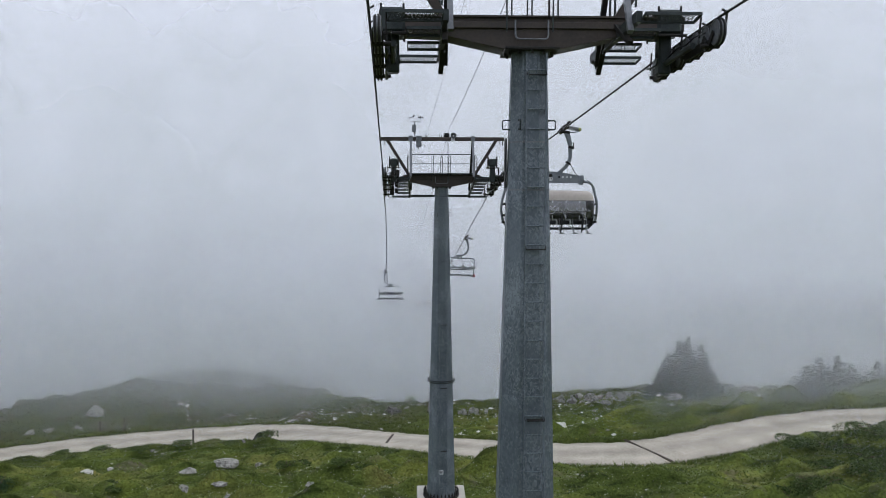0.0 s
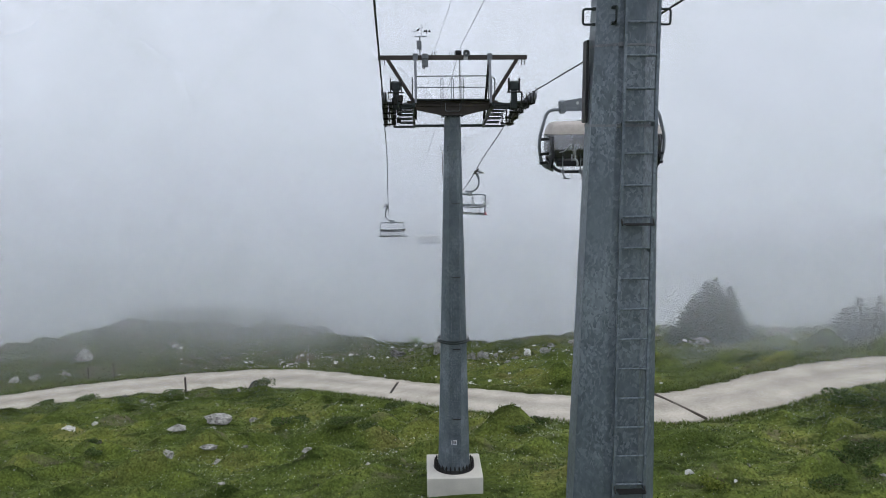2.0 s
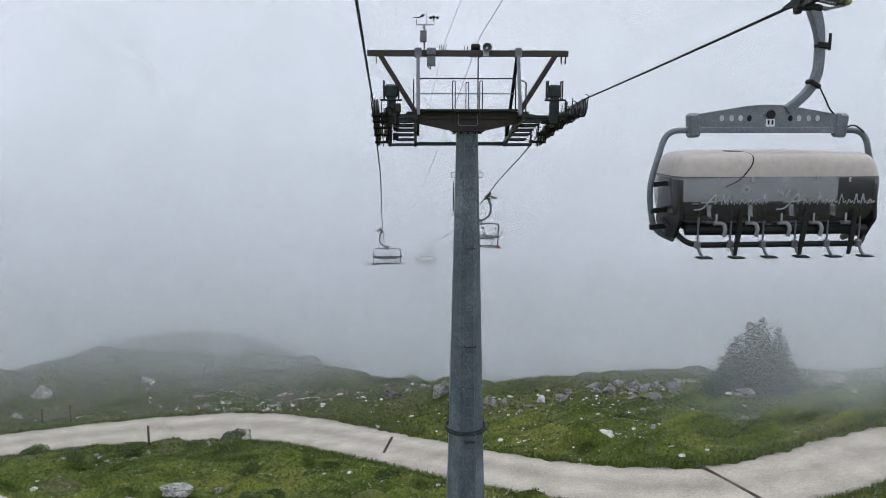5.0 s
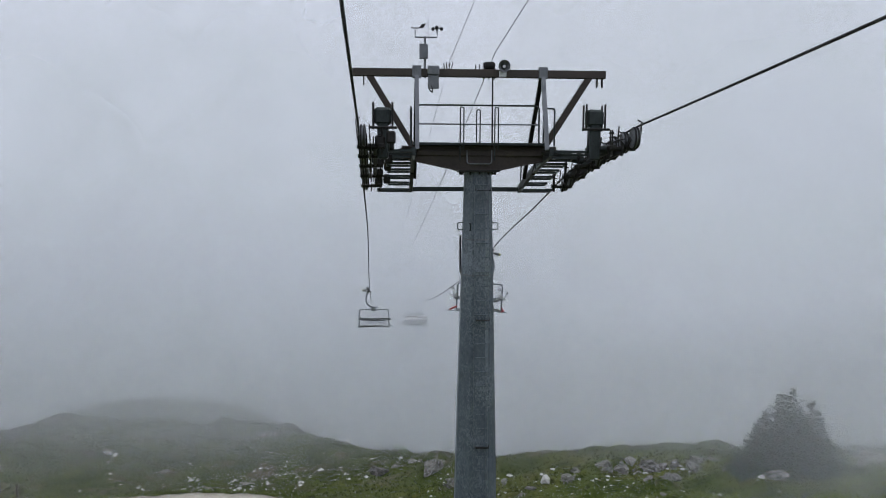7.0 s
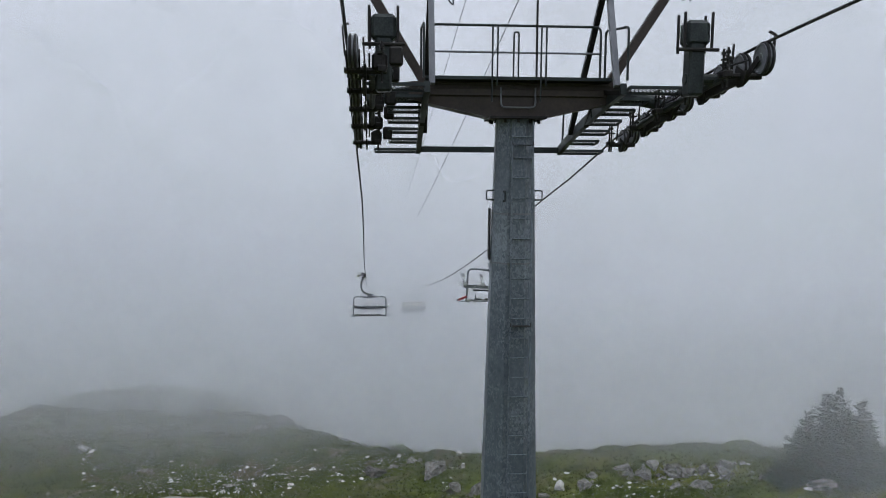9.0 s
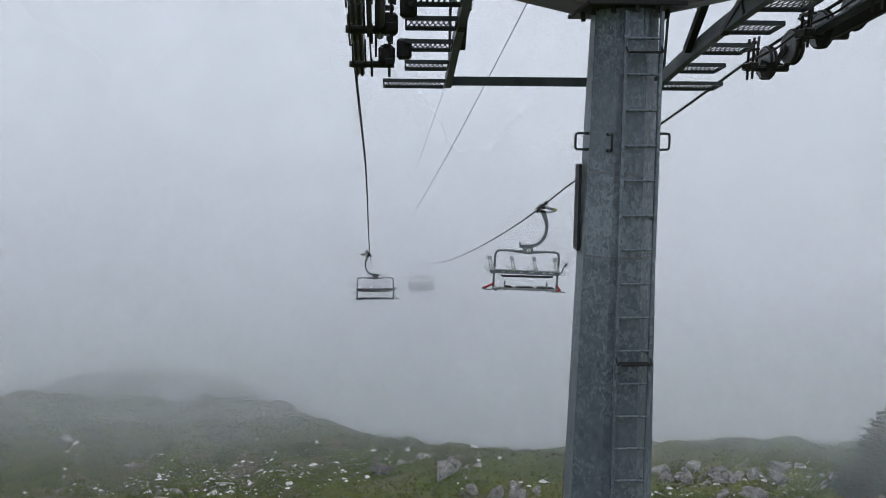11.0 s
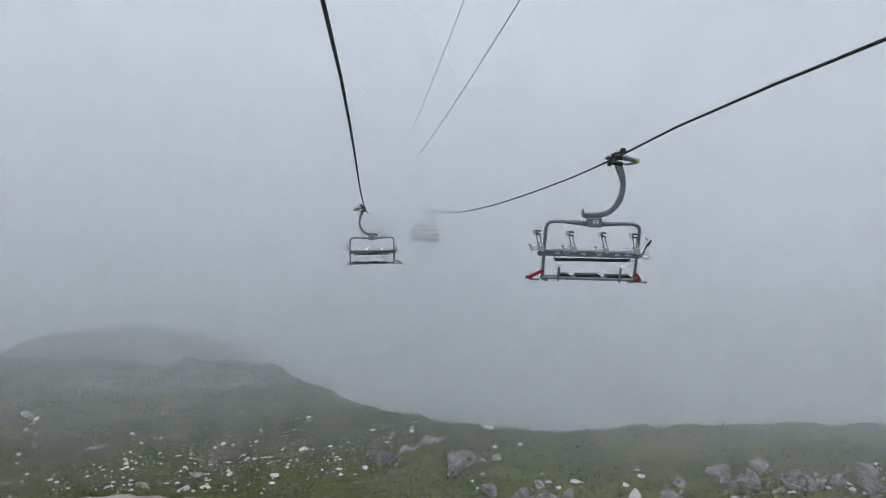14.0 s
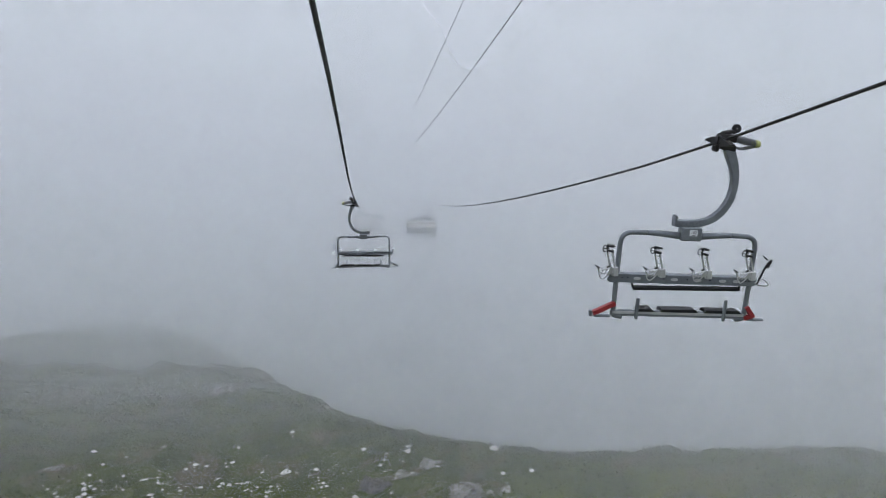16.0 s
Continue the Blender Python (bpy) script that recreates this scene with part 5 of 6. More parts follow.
# ---- rocks ----
def rock_mesh(w, d, h, seed, mat, detail=2, name="boulder"):
    """A weathered block cut by random planes, cracked and pitted, sunk by a third into the turf."""
    rnd = random.Random(seed)
    bm = B()
    bmesh.ops.create_icosphere(bm, subdivisions=detail + 1, radius=1.0)
    cuts = []
    for _ in range(11):
        n = Vector((rnd.gauss(0, 1), rnd.gauss(0, 1), rnd.gauss(0.3, 0.8))).normalized()
        cuts.append((n, rnd.uniform(0.30, 0.70)))
    shift = Vector((seed * 1.7, seed * 0.3, 0))
    for v in bm.verts:
        p = v.co.copy()
        for n, o in cuts:
            over = v.co.dot(n) - o
            if over > 0:
                v.co -= n * over
        crack = 1 - abs(noise.noise(p * 2.3 + shift)) * 5
        v.co += p * (0.16 * noise.noise(p * 2.2 + shift) + 0.10 * noise.noise(p * 5.5 + shift) + 0.05 * noise.noise(p * 12 + shift) - 0.09 * max(0, crack))
    lo, hi = (Vector(f(v.co[k] for v in bm.verts) for k in range(3)) for f in (min, max))
    for v in bm.verts:
        v.co = Vector(((v.co.x - lo.x) / (hi.x - lo.x) - 0.5, (v.co.y - lo.y) / (hi.y - lo.y) - 0.5, (v.co.z - lo.z) / (hi.z - lo.z)))
        v.co = Vector((v.co.x * w, v.co.y * d, v.co.z * h * 1.45 - 0.55 * h))
    return finish(bm, name, mat)


SEEDS = iter(range(100, 9999))
WORDS = {"pale": ("pale limestone boulder lying in the alpine grass", LIMESTONE), "grey": ("grey lichen-covered rock among the meadow grass", GREYROCK),
         "white": ("bright white limestone block in the short grass", None), "dark": ("dark weathered boulder with mossy foot", None), "slab": ("flat pale limestone slab half sunk in turf", LIMESTONE)}
WHITEROCK = material("fresh_white_limestone", (0.36, 0.355, 0.33), 0.9, 0, (0.66, 0.65, 0.62), 1.6, 9, 0.6, (0.3, 0.6))
DARKROCK = material("dark_mossy_rock", (0.045, 0.045, 0.038), 0.95, 0, (0.19, 0.185, 0.165), 1.4, 7, 0.9, (0.4, 0.7))


def boulder(kind, x, y, w, h, turn=None, depth=None):
    seed = next(SEEDS)
    label, mat = WORDS[kind]
    mat = mat or (WHITEROCK if kind == "white" else DARKROCK)
    flat = 0.75 if kind == "slab" else 1.0
    big = 1.05 if y > 57 and x > 0 else 0.8
    w, h = w * (0.78 if y < 60 else 0.88), h * 0.92
    ob = tagged(new("boulder", rock_mesh(w * (big if kind == "grey" else 0.95), (depth or w * 0.75) * 0.95, h * (big - 0.1 if kind == "grey" else 0.85) * flat, seed, mat, 3 if w > 1.2 else 2)), label, "rock", "meadow rocks")
    ob.matrix_world = pose(x, y, ground_at(x, y) - 0.03, 0, 0, turn if turn is not None else seed * 37 % 360 if kind != "slab" else 8)
    if kind == "grey" and w > 0.85:
        rnd = random.Random(seed)
        for _ in range(3):
            bx, by, bw = x + rnd.uniform(-0.8, 0.8) * w, y + rnd.uniform(-0.7, 0.3) * w, w * rnd.uniform(0.25, 0.5)
            boulder("pale" if rnd.random() < 0.5 else "grey", bx, by, min(bw, 0.84), bw * rnd.uniform(0.5, 0.9))


boulder("pale", -34.5, 79.2, 2.4, 1.4, 20)
boulder("grey", -35.6, 71.6, 1.6, 0.8)
boulder("grey", -33.6, 73.0, 1.1, 0.6)
boulder("pale", -37.0, 70.6, 1.2, 0.6)
boulder("white", -23.7, 51.9, 1.25, 0.45, 0)
boulder("white", -22.4, 52.2, 0.85, 0.36)
boulder("white", -23.3, 54.8, 0.6, 0.45)
boulder("pale", -20.9, 49.5, 0.8, 0.38)
boulder("white", -19.8, 48.0, 0.4, 0.25)
boulder("pale", -18.4, 55.2, 1.2, 0.6)
boulder("slab", -13.9, 50.6, 2.3, 0.62, 12, 1.2)
boulder("pale", -11.9, 51.3, 0.7, 0.5)
boulder("pale", -13.8, 48.8, 0.8, 0.35)
boulder("grey", -17.4, 46.2, 1.05, 0.5)
boulder("white", -15.6, 43.3, 0.35, 0.45)
boulder("pale", -13.9, 41.5, 0.75, 0.4)
boulder("pale", -10.9, 44.7, 0.42, 0.36)
boulder("slab", -12.5, 43.5, 1.3, 0.34, 16, 0.7)
boulder("slab", -11.6, 41.9, 0.9, 0.3)
boulder("grey", -6.8, 40.0, 1.0, 0.3)
boulder("pale", -23.4, 45.2, 0.55, 0.25)
boulder("pale", -19.0, 40.8, 0.7, 0.3)
boulder("pale", -21.5, 42.6, 0.6, 0.3)
boulder("white", -26.5, 47.6, 0.5, 0.25)
boulder("dark", -14.2, 62.0, 1.3, 1.25)
boulder("pale", -15.2, 61.8, 0.5, 0.4)
boulder("grey", -22.6, 61.6, 0.6, 0.4)
boulder("dark", -24.6, 63.1, 1.0, 0.5)
boulder("pale", -18.9, 60.4, 0.9, 0.4)
boulder("pale", -15.9, 58.2, 0.9, 0.25)
boulder("pale", -27.4, 84.8, 1.2, 0.6)
boulder("white", -26.6, 84.2, 0.6, 0.35)
boulder("slab", -13.2, 73.6, 1.3, 0.34, 6, 0.7)
boulder("white", -9.0, 72.5, 0.7, 0.32)
boulder("white", -4.1, 62.5, 0.75, 0.3)
boulder("dark", -3.3, 73.2, 1.9, 1.0)
boulder("grey", -2.1, 74.2, 1.0, 0.6)
boulder("white", -1.7, 77.6, 0.6, 0.36)
boulder("grey", -0.9, 75.0, 1.4, 0.65)
boulder("grey", 0.5, 69.4, 1.6, 1.0)
boulder("pale", 2.3, 69.6, 0.75, 0.5)
boulder("grey", 2.8, 65.6, 1.3, 1.15)
boulder("grey", 3.7, 64.4, 1.2, 0.9)
boulder("pale", 3.9, 66.6, 0.7, 0.55)
boulder("grey", 1.6, 67.0, 0.9, 0.7)
boulder("dark", 1.1, 65.8, 1.2, 0.6)
boulder("grey", 4.9, 65.4, 0.8, 0.4)
boulder("white", 7.25, 63.8, 1.05, 0.75)
boulder("grey", 6.3, 63.0, 0.9, 0.4)
boulder("grey", 8.6, 63.2, 1.0, 0.55)
boulder("grey", 9.3, 64.1, 0.9, 0.5)
boulder("grey", 5.4, 61.6, 0.9, 0.35)
boulder("white", 8.9, 53.4, 1.9, 0.75, -8, 1.0)
boulder("pale", 8.9, 54.8, 0.6, 0.35)
boulder("pale", 11.6, 52.6, 0.6, 0.25)
boulder("grey", 11.2, 64.8, 1.3, 0.7)
boulder("grey", 12.2, 63.8, 1.4, 0.85)
boulder("pale", 12.9, 64.6, 1.2, 0.7)
boulder("grey", 13.7, 62.7, 1.7, 0.95)
boulder("grey", 14.0, 60.4, 1.6, 0.8)
boulder("pale", 14.9, 62.2, 1.0, 0.9)
boulder("grey", 15.8, 61.8, 1.3, 0.7)
boulder("grey", 12.8, 60.9, 0.9, 0.5)
boulder("grey", 16.6, 63.0, 1.1, 0.6)
boulder("grey", 17.9, 60.2, 1.4, 0.6)
boulder("grey", 18.8, 59.6, 1.4, 0.9)
boulder("pale", 18.5, 57.0, 1.9, 0.65)
boulder("grey", 22.0, 58.9, 1.4, 0.75)
boulder("pale", 23.2, 59.9, 1.6, 1.15)
boulder("pale", 24.3, 58.6, 1.2, 0.6)
boulder("slab", 25.6, 60.0, 2.4, 0.75, 0, 1.4)
boulder("pale", 27.0, 59.0, 0.7, 0.4)
boulder("white", 10.05, 35.3, 0.55, 0.4)
boulder("white", 11.7, 34.5, 0.28, 0.2)
boulder("pale", -14.9, 91.6, 1.4, 0.75)
boulder("white", -14.0, 92.2, 0.6, 0.5)
boulder("grey", -15.8, 72.2, 1.3, 0.35)
boulder("white", -13.3, 71.2, 0.75, 0.4)
boulder("dark", -24.4, 80.8, 1.6, 0.7)
boulder("grey", -20.6, 79.0, 1.0, 0.5)


def scatter_mesh(name, spots, size, mat, label, category, seed, tall=0.55):
    """Many small broken stones joined into one."""
    rnd = np.random.RandomState(seed)
    base = np.array([(0, 0, 1), (1, 0, 0.1), (0.3, 0.95, 0.2), (-0.8, 0.6, 0.1), (-0.8, -0.6, 0.2), (0.3, -0.95, 0.1), (0, 0, -0.5)], float)
    tri = np.array([(0, 1, 2), (0, 2, 3), (0, 3, 4), (0, 4, 5), (0, 5, 1), (6, 2, 1), (6, 3, 2), (6, 4, 3), (6, 5, 4), (6, 1, 5)])
    z = land(spots[:, 0], spots[:, 1])
    verts, faces = [], []
    for k, (x, y) in enumerate(spots):
        s = size * rnd.lognormal(0, 0.5)
        a = rnd.uniform(0, 6.28)
        p = base * rnd.uniform(0.7, 1.3, base.shape) * (s, s * rnd.uniform(0.6, 1), s * tall)
        c, n = math.cos(a), math.sin(a)
        q = np.stack([p[:, 0] * c - p[:, 1] * n + x, p[:, 0] * n + p[:, 1] * c + y, p[:, 2] + z[k]], 1)
        faces.append(tri + len(verts) * 7)
        verts.append(q)
    me = bpy.data.meshes.new(name)
    me.from_pydata(np.concatenate(verts).tolist(), [], np.concatenate(faces).tolist())
    me.materials.append(mat)
    return tagged(new(name, me), label, category, kind="stuff")


RS = np.random.RandomState(21)


def clear_of_road(p, gap=0.15):
    d, _ = from_road(p[:, 0], p[:, 1])
    return p[(d > gap) & (np.hypot(p[:, 0] - 0.03, p[:, 1] - 35.6) > 1.75)]


stones = np.concatenate([RS.normal((-11.5, 74.5), (5.5, 2.4), (260, 2)), RS.normal((-17, 77), (8, 4), (110, 2)), RS.normal((5, 54), (5, 3), (90, 2)), RS.uniform((-35, 70), (0, 95), (160, 2)), RS.uniform((0, 52), (26, 66), (90, 2)), RS.normal((15, 62), (5, 1.4), (90, 2)), RS.normal((3, 66), (2.5, 2), (60, 2))])
scatter_mesh("scattered_stones", clear_of_road(stones, 0.3), 0.085, WHITEROCK, "small pale stones strewn over the stony slope", "stones", 3)
pebbles = np.concatenate([RS.uniform((-32, 34), (26, 62), (260, 2)), RS.normal((-20, 60), (5, 3), (90, 2))])
scatter_mesh("loose_stones", clear_of_road(pebbles), 0.07, LIMESTONE, "loose pale stones lying in the grass", "stones", 4)


# ---- grass, flowers, shrubs ----
def blades(name, spots, height, width, mat, label, category, seed, lean=0.5):
    """Upright tufts: three bent triangles a tuft, all in one mesh."""
    rnd = np.random.RandomState(seed)
    n = len(spots)
    z = land(spots[:, 0], spots[:, 1]) - 0.02
    verts = []
    for k in range(3):
        a = rnd.uniform(0, 2 * np.pi, n)
        h = height * rnd.uniform(0.5, 1.4, n)
        w = width * rnd.uniform(0.6, 1.3, n)
        ox, oy = rnd.normal(0, width, n), rnd.normal(0, width, n)
        bx, by = spots[:, 0] + ox, spots[:, 1] + oy
        lx, ly = rnd.normal(0, lean, n) * h, rnd.normal(0, lean, n) * h
        dx, dy = np.cos(a) * w, np.sin(a) * w
        verts.append(np.stack([np.stack([bx - dx, by - dy, z], 1), np.stack([bx + dx, by + dy, z], 1), np.stack([bx + lx, by + ly, z + h], 1)], 1))
    v = np.concatenate(verts).reshape(-1, 3)
    f = np.arange(len(v)).reshape(-1, 3)
    me = bpy.data.meshes.new(name)
    me.from_pydata(v.tolist(), [], f.tolist())
    me.materials.append(mat)
    return tagged(new(name, me), label, category, kind="stuff")


grass = clear_of_road(RS.uniform((-36, 30), (32, 66), (52000, 2)), 0.0)
blades("meadow_grass", grass, 0.12, 0.035, BLADE, "short green alpine meadow grass", "grass", 5)
edge = []
for p, q in zip(ROAD_LINE, ROAD_LINE[1:]):
    d = (q - p).normalized()
    for _ in range(26):
        o = (float(road_half(p.x)) + abs(RS.normal()) * 0.35 + 0.02) * RS.choice((-1, 1))
        s = RS.uniform(0, (q - p).length)
        edge.append((p.x + d.x * s + d.y * o, p.y + d.y * s - d.x * o))
blades("verge_grass", np.array(edge), 0.22, 0.04, BLADE, "longer green grass along the edges of the road", "grass", 6)
dry = clear_of_road(RS.uniform((-46, 62), (28, 100), (26000, 2)), 0.2)
# blades darkened along with the hill turf, for the same weak light
DRYBLADE = leaf("dull_grass_blades", (0.031, 0.046, 0.010), (0.070, 0.092, 0.020))
blades("hill_grass", dry, 0.16, 0.04, DRYBLADE, "dull olive grass on the stony hillside", "grass", 7)


def blooms(name, spots, size, mat, label, seed):
    rnd = np.random.RandomState(seed)
    z = land(spots[:, 0], spots[:, 1]) + rnd.uniform(0.08, 0.2, len(spots))
    a, s = rnd.uniform(0, 6.28, len(spots)), size * rnd.uniform(0.6, 1.4, len(spots))
    quad = []
    for k in range(4):
        t = a + k * np.pi / 2
        quad.append(np.stack([spots[:, 0] + np.cos(t) * s, spots[:, 1] + np.sin(t) * s, z + np.sin(t) * s * 0.55], 1))
    v = np.stack(quad, 1).reshape(-1, 3)
    me = bpy.data.meshes.new(name)
    me.from_pydata(v.tolist(), [], np.arange(len(v)).reshape(-1, 4).tolist())
    me.materials.append(mat)
    tagged(new(name, me), label, "flowers", kind="stuff")


patches = [RS.normal((cx, cy), (sx, sy), (n, 2)) for cx, cy, sx, sy, n in ((4.5, 42, 2.5, 3.5, 700), (-6, 47, 5, 5, 900), (-8, 41, 4, 3, 600), (14, 39, 4, 3, 260), (21, 41, 3, 1.6, 260), (-20, 50, 6, 5, 300), (7, 53, 4, 1.2, 160), (18, 53, 3, 1.5, 120), (10, 37, 6, 3, 260))]
blooms("white_flowers", clear_of_road(np.concatenate([*patches, RS.uniform((-34, 33), (30, 60), (1500, 2))])), 0.015, FLOWER, "tiny white flowers dotted through the grass", 8)
blooms("yellow_flowers", clear_of_road(RS.uniform((-30, 33), (30, 62), (900, 2))), 0.016, YELLOWF, "tiny yellow flowers dotted through the grass", 9)


def leaf_clump(bm, centre, radius, count, size, rnd, flat=0.7):
    for _ in range(count):
        d = Vector((rnd.gauss(0, 1), rnd.gauss(0, 1), rnd.gauss(0, 1))).normalized() * rnd.uniform(0.55, 1.0) ** 0.5
        p = centre + Vector((d.x * radius.x, d.y * radius.y, abs(d.z) * radius.z * flat))
        a = Vector((rnd.gauss(0, 1), rnd.gauss(0, 1), rnd.gauss(0, 0.6))).normalized()
        c = a.cross(Vector((rnd.gauss(0, 1), rnd.gauss(0, 1), rnd.gauss(0, 1)))).normalized()
        s = size * rnd.uniform(0.6, 1.4)
        bm.faces.new([bm.verts.new(p + a * s), bm.verts.new(p + c * s * 0.45), bm.verts.new(p - a * s), bm.verts.new(p - c * s * 0.45)])


def shrub(x, y, w, h, count, mat, label, seed):
    rnd = random.Random(seed)
    z = ground_at(x, y)
    ob = thing("shrub", label, "shrub", "dwarf shrubs", at=pose(x, y, z))
    bm = B()
    for k in range(7):
        a = 2 * math.pi * k / 7
        tube(bm, [(0, 0, -0.1), (math.cos(a) * w * 0.2, math.sin(a) * w * 0.2, h * 0.4), (math.cos(a) * w * 0.38, math.sin(a) * w * 0.38, h * 0.7)], 0.02, 5, radii=[0.03, 0.02, 0.008])
    part("stems", bm, BARK, ob)
    bm = B()
    for k in range(9):
        c = Vector((rnd.uniform(-0.32, 0.32) * w, rnd.uniform(-0.32, 0.32) * w, rnd.uniform(0.0, 0.35) * h))
        leaf_clump(bm, c, Vector((w * 0.26, w * 0.26, h * 0.75)), count // 9, 0.06, rnd)
    part("leaves", bm, mat, ob)


LIME = leaf("lime_shrub_leaves", (0.075, 0.105, 0.014), (0.20, 0.23, 0.045))
shrub(10.75, 34.3, 1.1, 0.55, 900, LIME, "low yellow-green shrub beside a white stone", 1)
shrub(-28.6, 49.6, 1.8, 1.6, 1600, NEEDLE, "dark green dwarf pine bush at the meadow edge", 2)
shrub(-21.0, 49.0, 0.9, 0.45, 500, SHRUB, "low green shrub against a pale stone", 3)
shrub(-27.6, 63.4, 1.9, 0.8, 1200, SHRUB, "rounded green shrub above the road bank", 4)
shrub(-8.6, 48.5, 1.2, 0.5, 700, SHRUB, "low dark green shrub in the grass", 5)
shrub(-5.6, 46.6, 1.3, 0.45, 700, SHRUB, "low dark green shrub in the grass", 6)
shrub(4.6, 44.4, 1.6, 0.5, 800, SHRUB, "low dark green shrub above the road", 7)
shrub(-13.2, 61.5, 1.6, 0.75, 800, SHRUB, "dark green shrub at the foot of a boulder", 8)
for k, (x, y, w, h) in enumerate(((22.0, 41.2, 2.2, 0.6), (24.4, 40.6, 2.6, 0.8), (26.8, 41.4, 2.8, 0.8), (29.6, 41.0, 3.0, 0.9), (25.2, 38.6, 2.6, 0.7), (28.0, 38.8, 2.6, 0.7), (17.6, 36.2, 2.0, 0.5), (20.6, 38.4, 1.8, 0.5), (31.5, 39.0, 2.6, 0.8), (23.2, 39.6, 2.4, 0.6), (26.4, 40.0, 2.4, 0.7), (22.6, 37.4, 2.2, 0.5), (19.2, 37.0, 2.0, 0.5), (20.2, 41.4, 1.6, 0.5))):
    shrub(x, y, w * 1.35, h, 2600, SHRUB, "dense dark dwarf shrub on the roadside knoll", 20 + k)
MOUND = leaf("dark_tussock_leaves", (0.040, 0.066, 0.018), (0.098, 0.138, 0.038))
for k, (x, y, w, h) in enumerate(((-28.0, 64.8, 2.0, 1.0), (-31.0, 63.6, 1.7, 0.8), (-25.6, 64.2, 1.1, 0.7), (-20.0, 61.0, 1.8, 0.8), (-16.4, 61.0, 1.4, 0.6), (-19.2, 45.2, 1.1, 0.6), (-9.4, 47.9, 1.3, 0.65), (-5.5, 43.9, 1.3, 0.55), (-4.3, 45.8, 1.4, 0.55), (3.8, 42.1, 1.6, 0.65), (5.2, 44.6, 0.8, 0.5), (-2.9, 51.0, 1.5, 0.5), (-13.2, 44.4, 1.3, 0.4), (-22.6, 58.6, 1.2, 0.5), (15.5, 34.4, 1.7, 0.6), (8.4, 41.0, 1.4, 0.45), (-11.0, 54.6, 1.3, 0.45), (-7.0, 52.2, 1.2, 0.4))):
    shrub(x, y, w, h * 0.5, 1100, MOUND, "rounded dark green tussock mound in the meadow", 60 + k)
shrub(-23.6, 79.4, 2.0, 1.0, 700, SHRUB, "dull green shrub on the foggy hillside", 40)
shrub(-31.0, 97.0, 2.4, 1.4, 700, SHRUB, "dull green shrub on the foggy hilltop", 41)
shrub(-1.9, 79.0, 1.6, 1.0, 600, SHRUB, "dull green shrub on the valley edge", 42)


# ---- spruces ----
def spruce(x, y, h, spread, seed, label):
    rnd = random.Random(seed)
    tree = thing("spruce", label, "spruce tree", "stunted spruces", at=pose(x, y, ground_at(x, y) - 0.1))
    bm = B()
    lean = Vector((rnd.uniform(-0.15, 0.15), rnd.uniform(-0.15, 0.15), 0))
    tube(bm, [lean * (t * t) + Vector((0, 0, h * t)) for t in (0, 0.25, 0.5, 0.75, 1.0)], 0.1, 8, radii=[0.02 * h + 0.03, 0.016 * h + 0.02, 0.011 * h + 0.015, 0.007 * h + 0.01, 0.006])
    part("trunk", bm, BARK, tree)
    limbs, crown = B(), B()
    z = 0.02 * h
    while z < h * 0.985:
        t = z / h
        reach = spread * (1 - t) ** 0.9 * (0.85 + 0.3 * rnd.random()) + 0.05
        for k in range(6 + int(5 * (1 - t))):
            a = rnd.uniform(0, 2 * math.pi)
            r = reach * rnd.uniform(0.65, 1.12)
            d = Vector((math.cos(a), math.sin(a), 0))
            base = lean * t * t + Vector((0, 0, z))
            drop = -0.22 * r + 0.32 * t * r
            tip = base + d * r + Vector((0, 0, drop + 0.12 * r))
            mid = base + d * r * 0.55 + Vector((0, 0, drop * 0.9))
            tube(limbs, [base, mid, tip], 0.01, 4, radii=[0.018, 0.011, 0.004])
            side = d.cross(Vector((0, 0, 1)))
            n = max(4, int(r * 9))
            for j in range(n):
                s = (j + 0.6) / n
                p = base.lerp(mid, s * 2) if s < 0.5 else mid.lerp(tip, s * 2 - 1)
                for sg in (-1, 1, 0):
                    ln = 0.30 * (1.15 - 0.6 * s) * (1 - 0.55 * t) * rnd.uniform(0.7, 1.3)
                    out = (side * sg * rnd.uniform(0.6, 1.0) + d * rnd.uniform(0.4, 0.9) + Vector((0, 0, rnd.uniform(-0.45, 0.2)))).normalized()
                    wide = out.cross(Vector((rnd.gauss(0, 0.4), rnd.gauss(0, 0.4), 1))).normalized() * 0.06
                    crown.faces.new([crown.verts.new(p - wide * 0.6), crown.verts.new(p + out * ln * 0.6 - wide), crown.verts.new(p + out * ln), crown.verts.new(p + out * ln * 0.6 + wide)])
        z += 0.16 + 0.05 * rnd.random()
    for j in range(7):
        p = lean + Vector((0, 0, h - 0.03 * j))
        a = rnd.uniform(0, 6.28)
        o = Vector((math.cos(a), math.sin(a), 1.2)).normalized()
        w = o.orthogonal().normalized() * 0.02
        crown.faces.new([crown.verts.new(p - w), crown.verts.new(p + o * 0.1), crown.verts.new(p + w)])
    part("limbs", limbs, BARK, tree)
    part("crown", crown, NEEDLE, tree)
    return tree


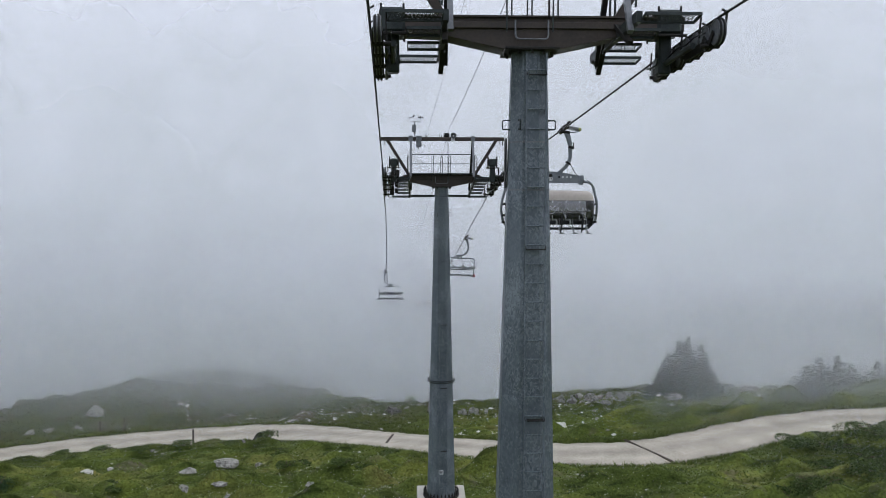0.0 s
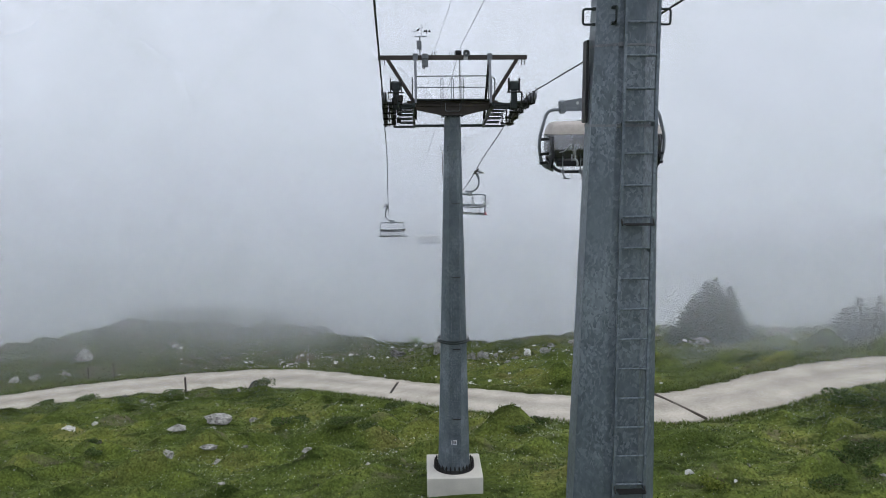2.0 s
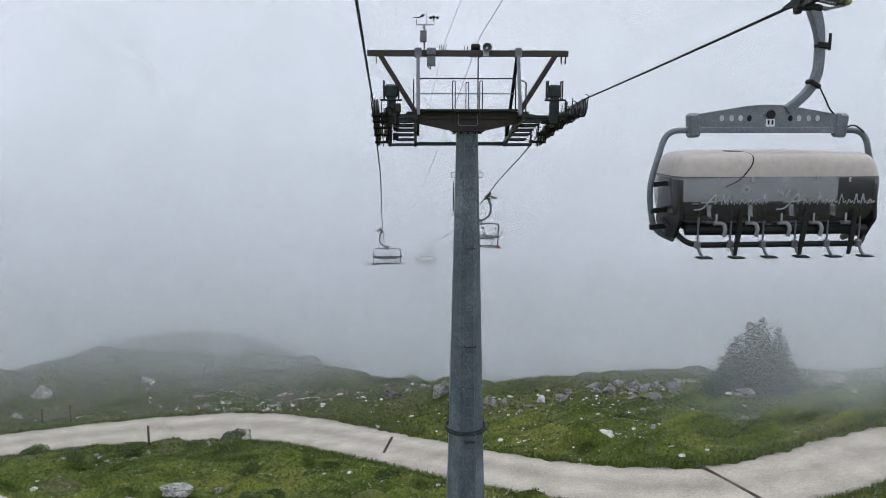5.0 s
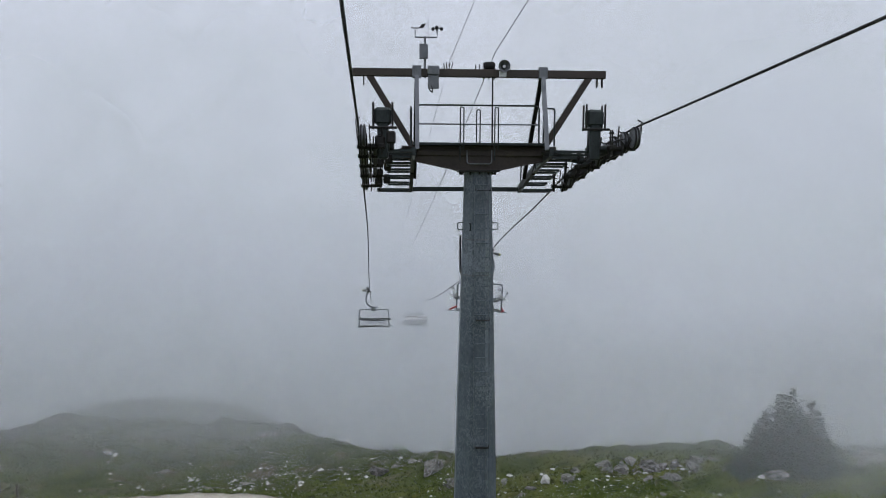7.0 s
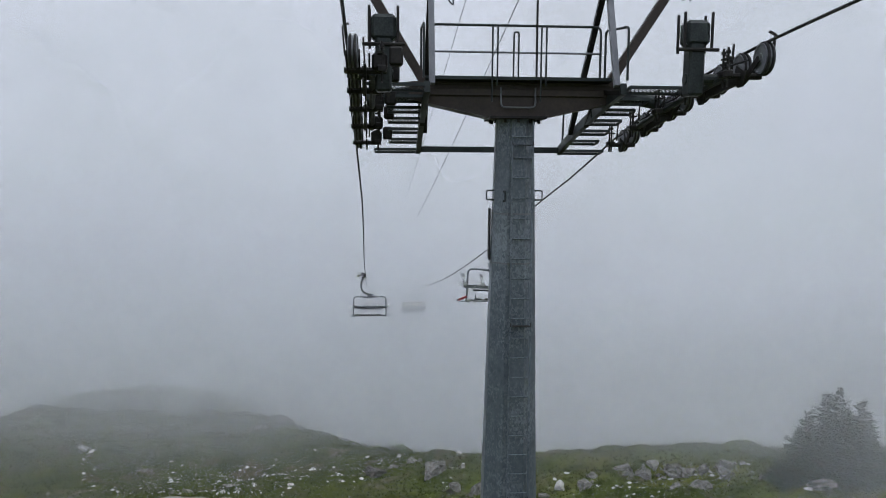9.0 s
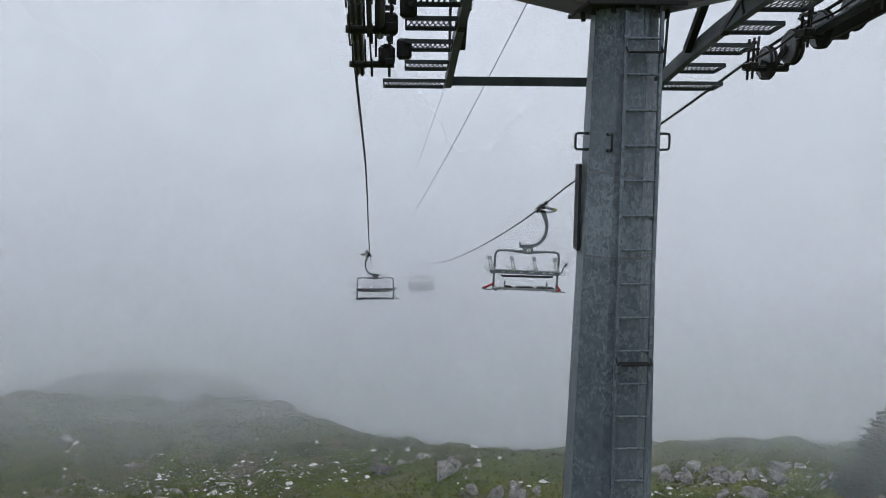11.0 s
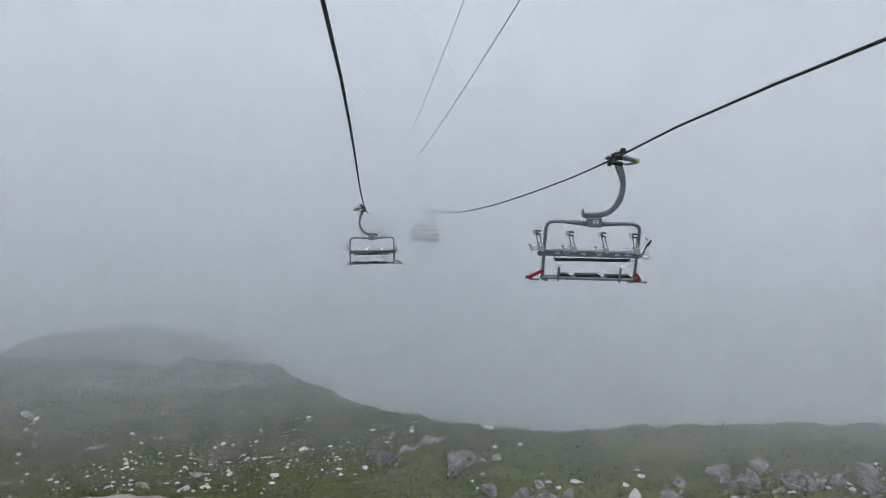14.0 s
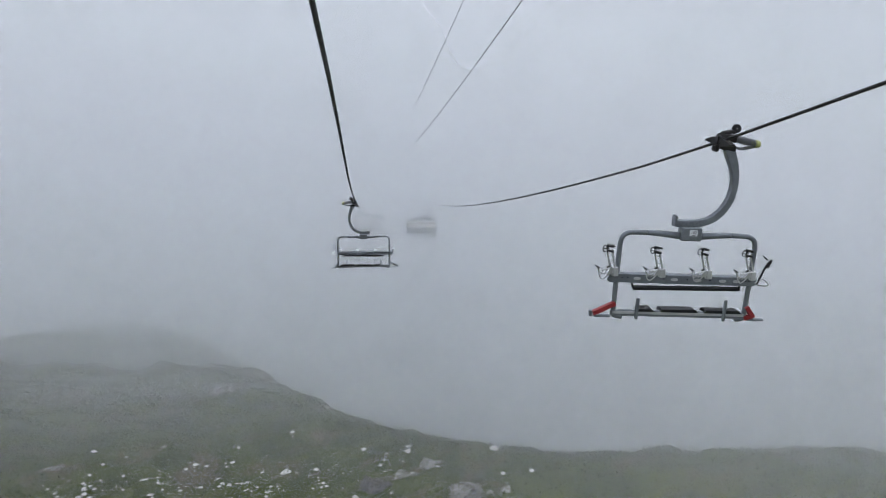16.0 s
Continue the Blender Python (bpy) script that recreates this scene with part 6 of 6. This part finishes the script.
for k, (x, y, h, s) in enumerate(((19.3, 58.4, 4.7, 2.2), (20.2, 58.7, 4.75, 2.2), (20.9, 58.2, 4.3, 2.0), (18.6, 58.7, 3.8, 1.9), (17.9, 58.4, 2.5, 1.6), (21.5, 58.7, 3.2, 1.8), (19.9, 57.8, 3.6, 2.0), (18.9, 57.9, 2.6, 1.8), (22.2, 58.4, 1.8, 1.3), (17.2, 58.6, 1.3, 1.1), (21.0, 57.8, 2.6, 1.7))):
    spruce(x, y, h, s, 50 + k, "dark green stunted spruce standing among pale rocks")
for k, (x, y, h, s) in enumerate(((27.9, 55.6, 2.2, 1.6), (29.2, 55.8, 3.0, 2.0), (30.4, 55.4, 2.9, 1.9), (31.8, 56.0, 2.7, 1.9), (33.4, 55.6, 2.6, 1.9), (28.6, 54.8, 1.8, 1.5))):
    spruce(x, y, h, s, 70 + k, "dark green stunted spruce in drifting fog above the road")


# ---- along the road: posts, drains ----
def post(x, y, h, lean, label):
    ob = thing("marker_post", label, "post", "roadside posts", at=pose(x, y, ground_at(x, y), lean, lean * 0.6, 0))
    bm = B()
    box(bm, (0, 0, h / 2 - 0.15), (0.13, 0.13, h + 0.3), bevel=0.015)
    part("stake", bm, WOOD, ob)
    bm = B()
    box(bm, (0, 0, h + 0.03), (0.16, 0.16, 0.06), bevel=0.02)
    part("cap", bm, STEEL, ob)


post(-20.2, 64.6, 1.35, 0.5, "dark weathered wooden marker post beside the road")
post(-28.4, 71.0, 1.55, -2, "thin dark wooden post on the far verge of the road")
post(-31.0, 71.8, 1.2, 4, "pale leaning fence stake in the grass")


def drain(a, c, label):
    """A steel channel laid across the road to lead water off."""
    ob = thing("road_drain", label, "drain", "road drains")
    a, c = Vector(a), Vector(c)
    d = (c - a).normalized()
    side = Vector((d.y, -d.x, 0)) * 0.055
    for s in (-1, 1):
        bm = B()
        beam(bm, a + side * s, c + side * s, 0.04, 0.09)
        part("kerb_bar", bm, WOOD, ob)
    bm = B()
    beam(bm, a - Vector((0, 0, 0.03)), c - Vector((0, 0, 0.03)), 0.11, 0.06)
    part("channel", bm, BLACK, ob, "dark channel bed")


def on_road(x, y):
    _, z = from_road(x, y)
    return (x, y, float(z[0]) + 0.055)


drain(on_road(13.7, 43.0), on_road(12.1, 47.3), "dark timber water drain set across the gravel road")
drain(on_road(-3.4, 55.9), on_road(-3.0, 59.2), "dark timber water drain set across the gravel road")


# ---- fog lying over the valley, layer behind layer ----
def fog_layer(y, density, low, high, white, least, base=None, bend=38, span=(-110, 170), side=None):
    bm = B()
    xs = np.linspace(-1, 1, 81)
    grid = []
    for x in xs:
        row = []
        for v in np.linspace(0, 1, 13):
            px = 420 * x * (0.35 + 0.65 * abs(x))
            z = span[0] + (span[1] - span[0]) * v
            row.append(bm.verts.new((px, y - (bend * (1 - math.exp(-(px / 20) ** 2)) if px > 0 else 5 * (1 - math.exp(-(px / 40) ** 2))) + 1.5 * math.sin(px * 0.05 + y) + 0.06 * (z + 10), z)))
        grid.append(row)
    for a, c in zip(grid, grid[1:]):
        for k in range(12):
            bm.faces.new((a[k], a[k + 1], c[k + 1], c[k]))
    whole("fog_layer", bm, mist("fog", density, low, high, 0.035, white, least, base, side), "thin grey layer of drifting mountain fog", "fog", "fog layers", "structure", smooth=True)


# near layers are coloured darker to imitate fog less lit close to the ground
for y, density, white in ((58, 0.018, 0.56), (62, 0.026, 0.56), (66.5, 0.04, 0.58), (71, 0.055, 0.62), (75.5, 0.075, 0.68)):
    fog_layer(y, density, -8, 15 + 0.06 * y, white, 0.08)
for k in range(9):
    y = 79 + 3.6 * k
    fog_layer(y, 0.09 + 0.034 * k, -8, 15 + 0.06 * y, 0.76 + 0.03 * k, 0.08)
# far layers keep the full bright colour, as fog lit from all sides
for y, density in ((118, 0.48), (135, 0.58), (165, 0.7), (220, 0.9)):
    fog_layer(y, density, -10, 16 + 0.36 * y, 1.0, 0.14)
# a bank that hangs over the drop just past the road, clear of the ground and thinner over the hill
for k in range(6):
    fog_layer(53.2 + 0.9 * k, 0.095, 5.2, 9.0, 0.72, 0.0, (0.3, 5.4), 0.0, (0.4, 9.2), (-8, 6, 0.12))
# a wisp that drifts over the rocks and spruces beside the road
for k in range(3):
    fog_layer(51.4 + 0.8 * k, 0.10, 2.0, 7.5, 0.82, 0.0, (-4.5, -1.5), 0.0, (-4.6, 7.6), (10, 20, 0.0))
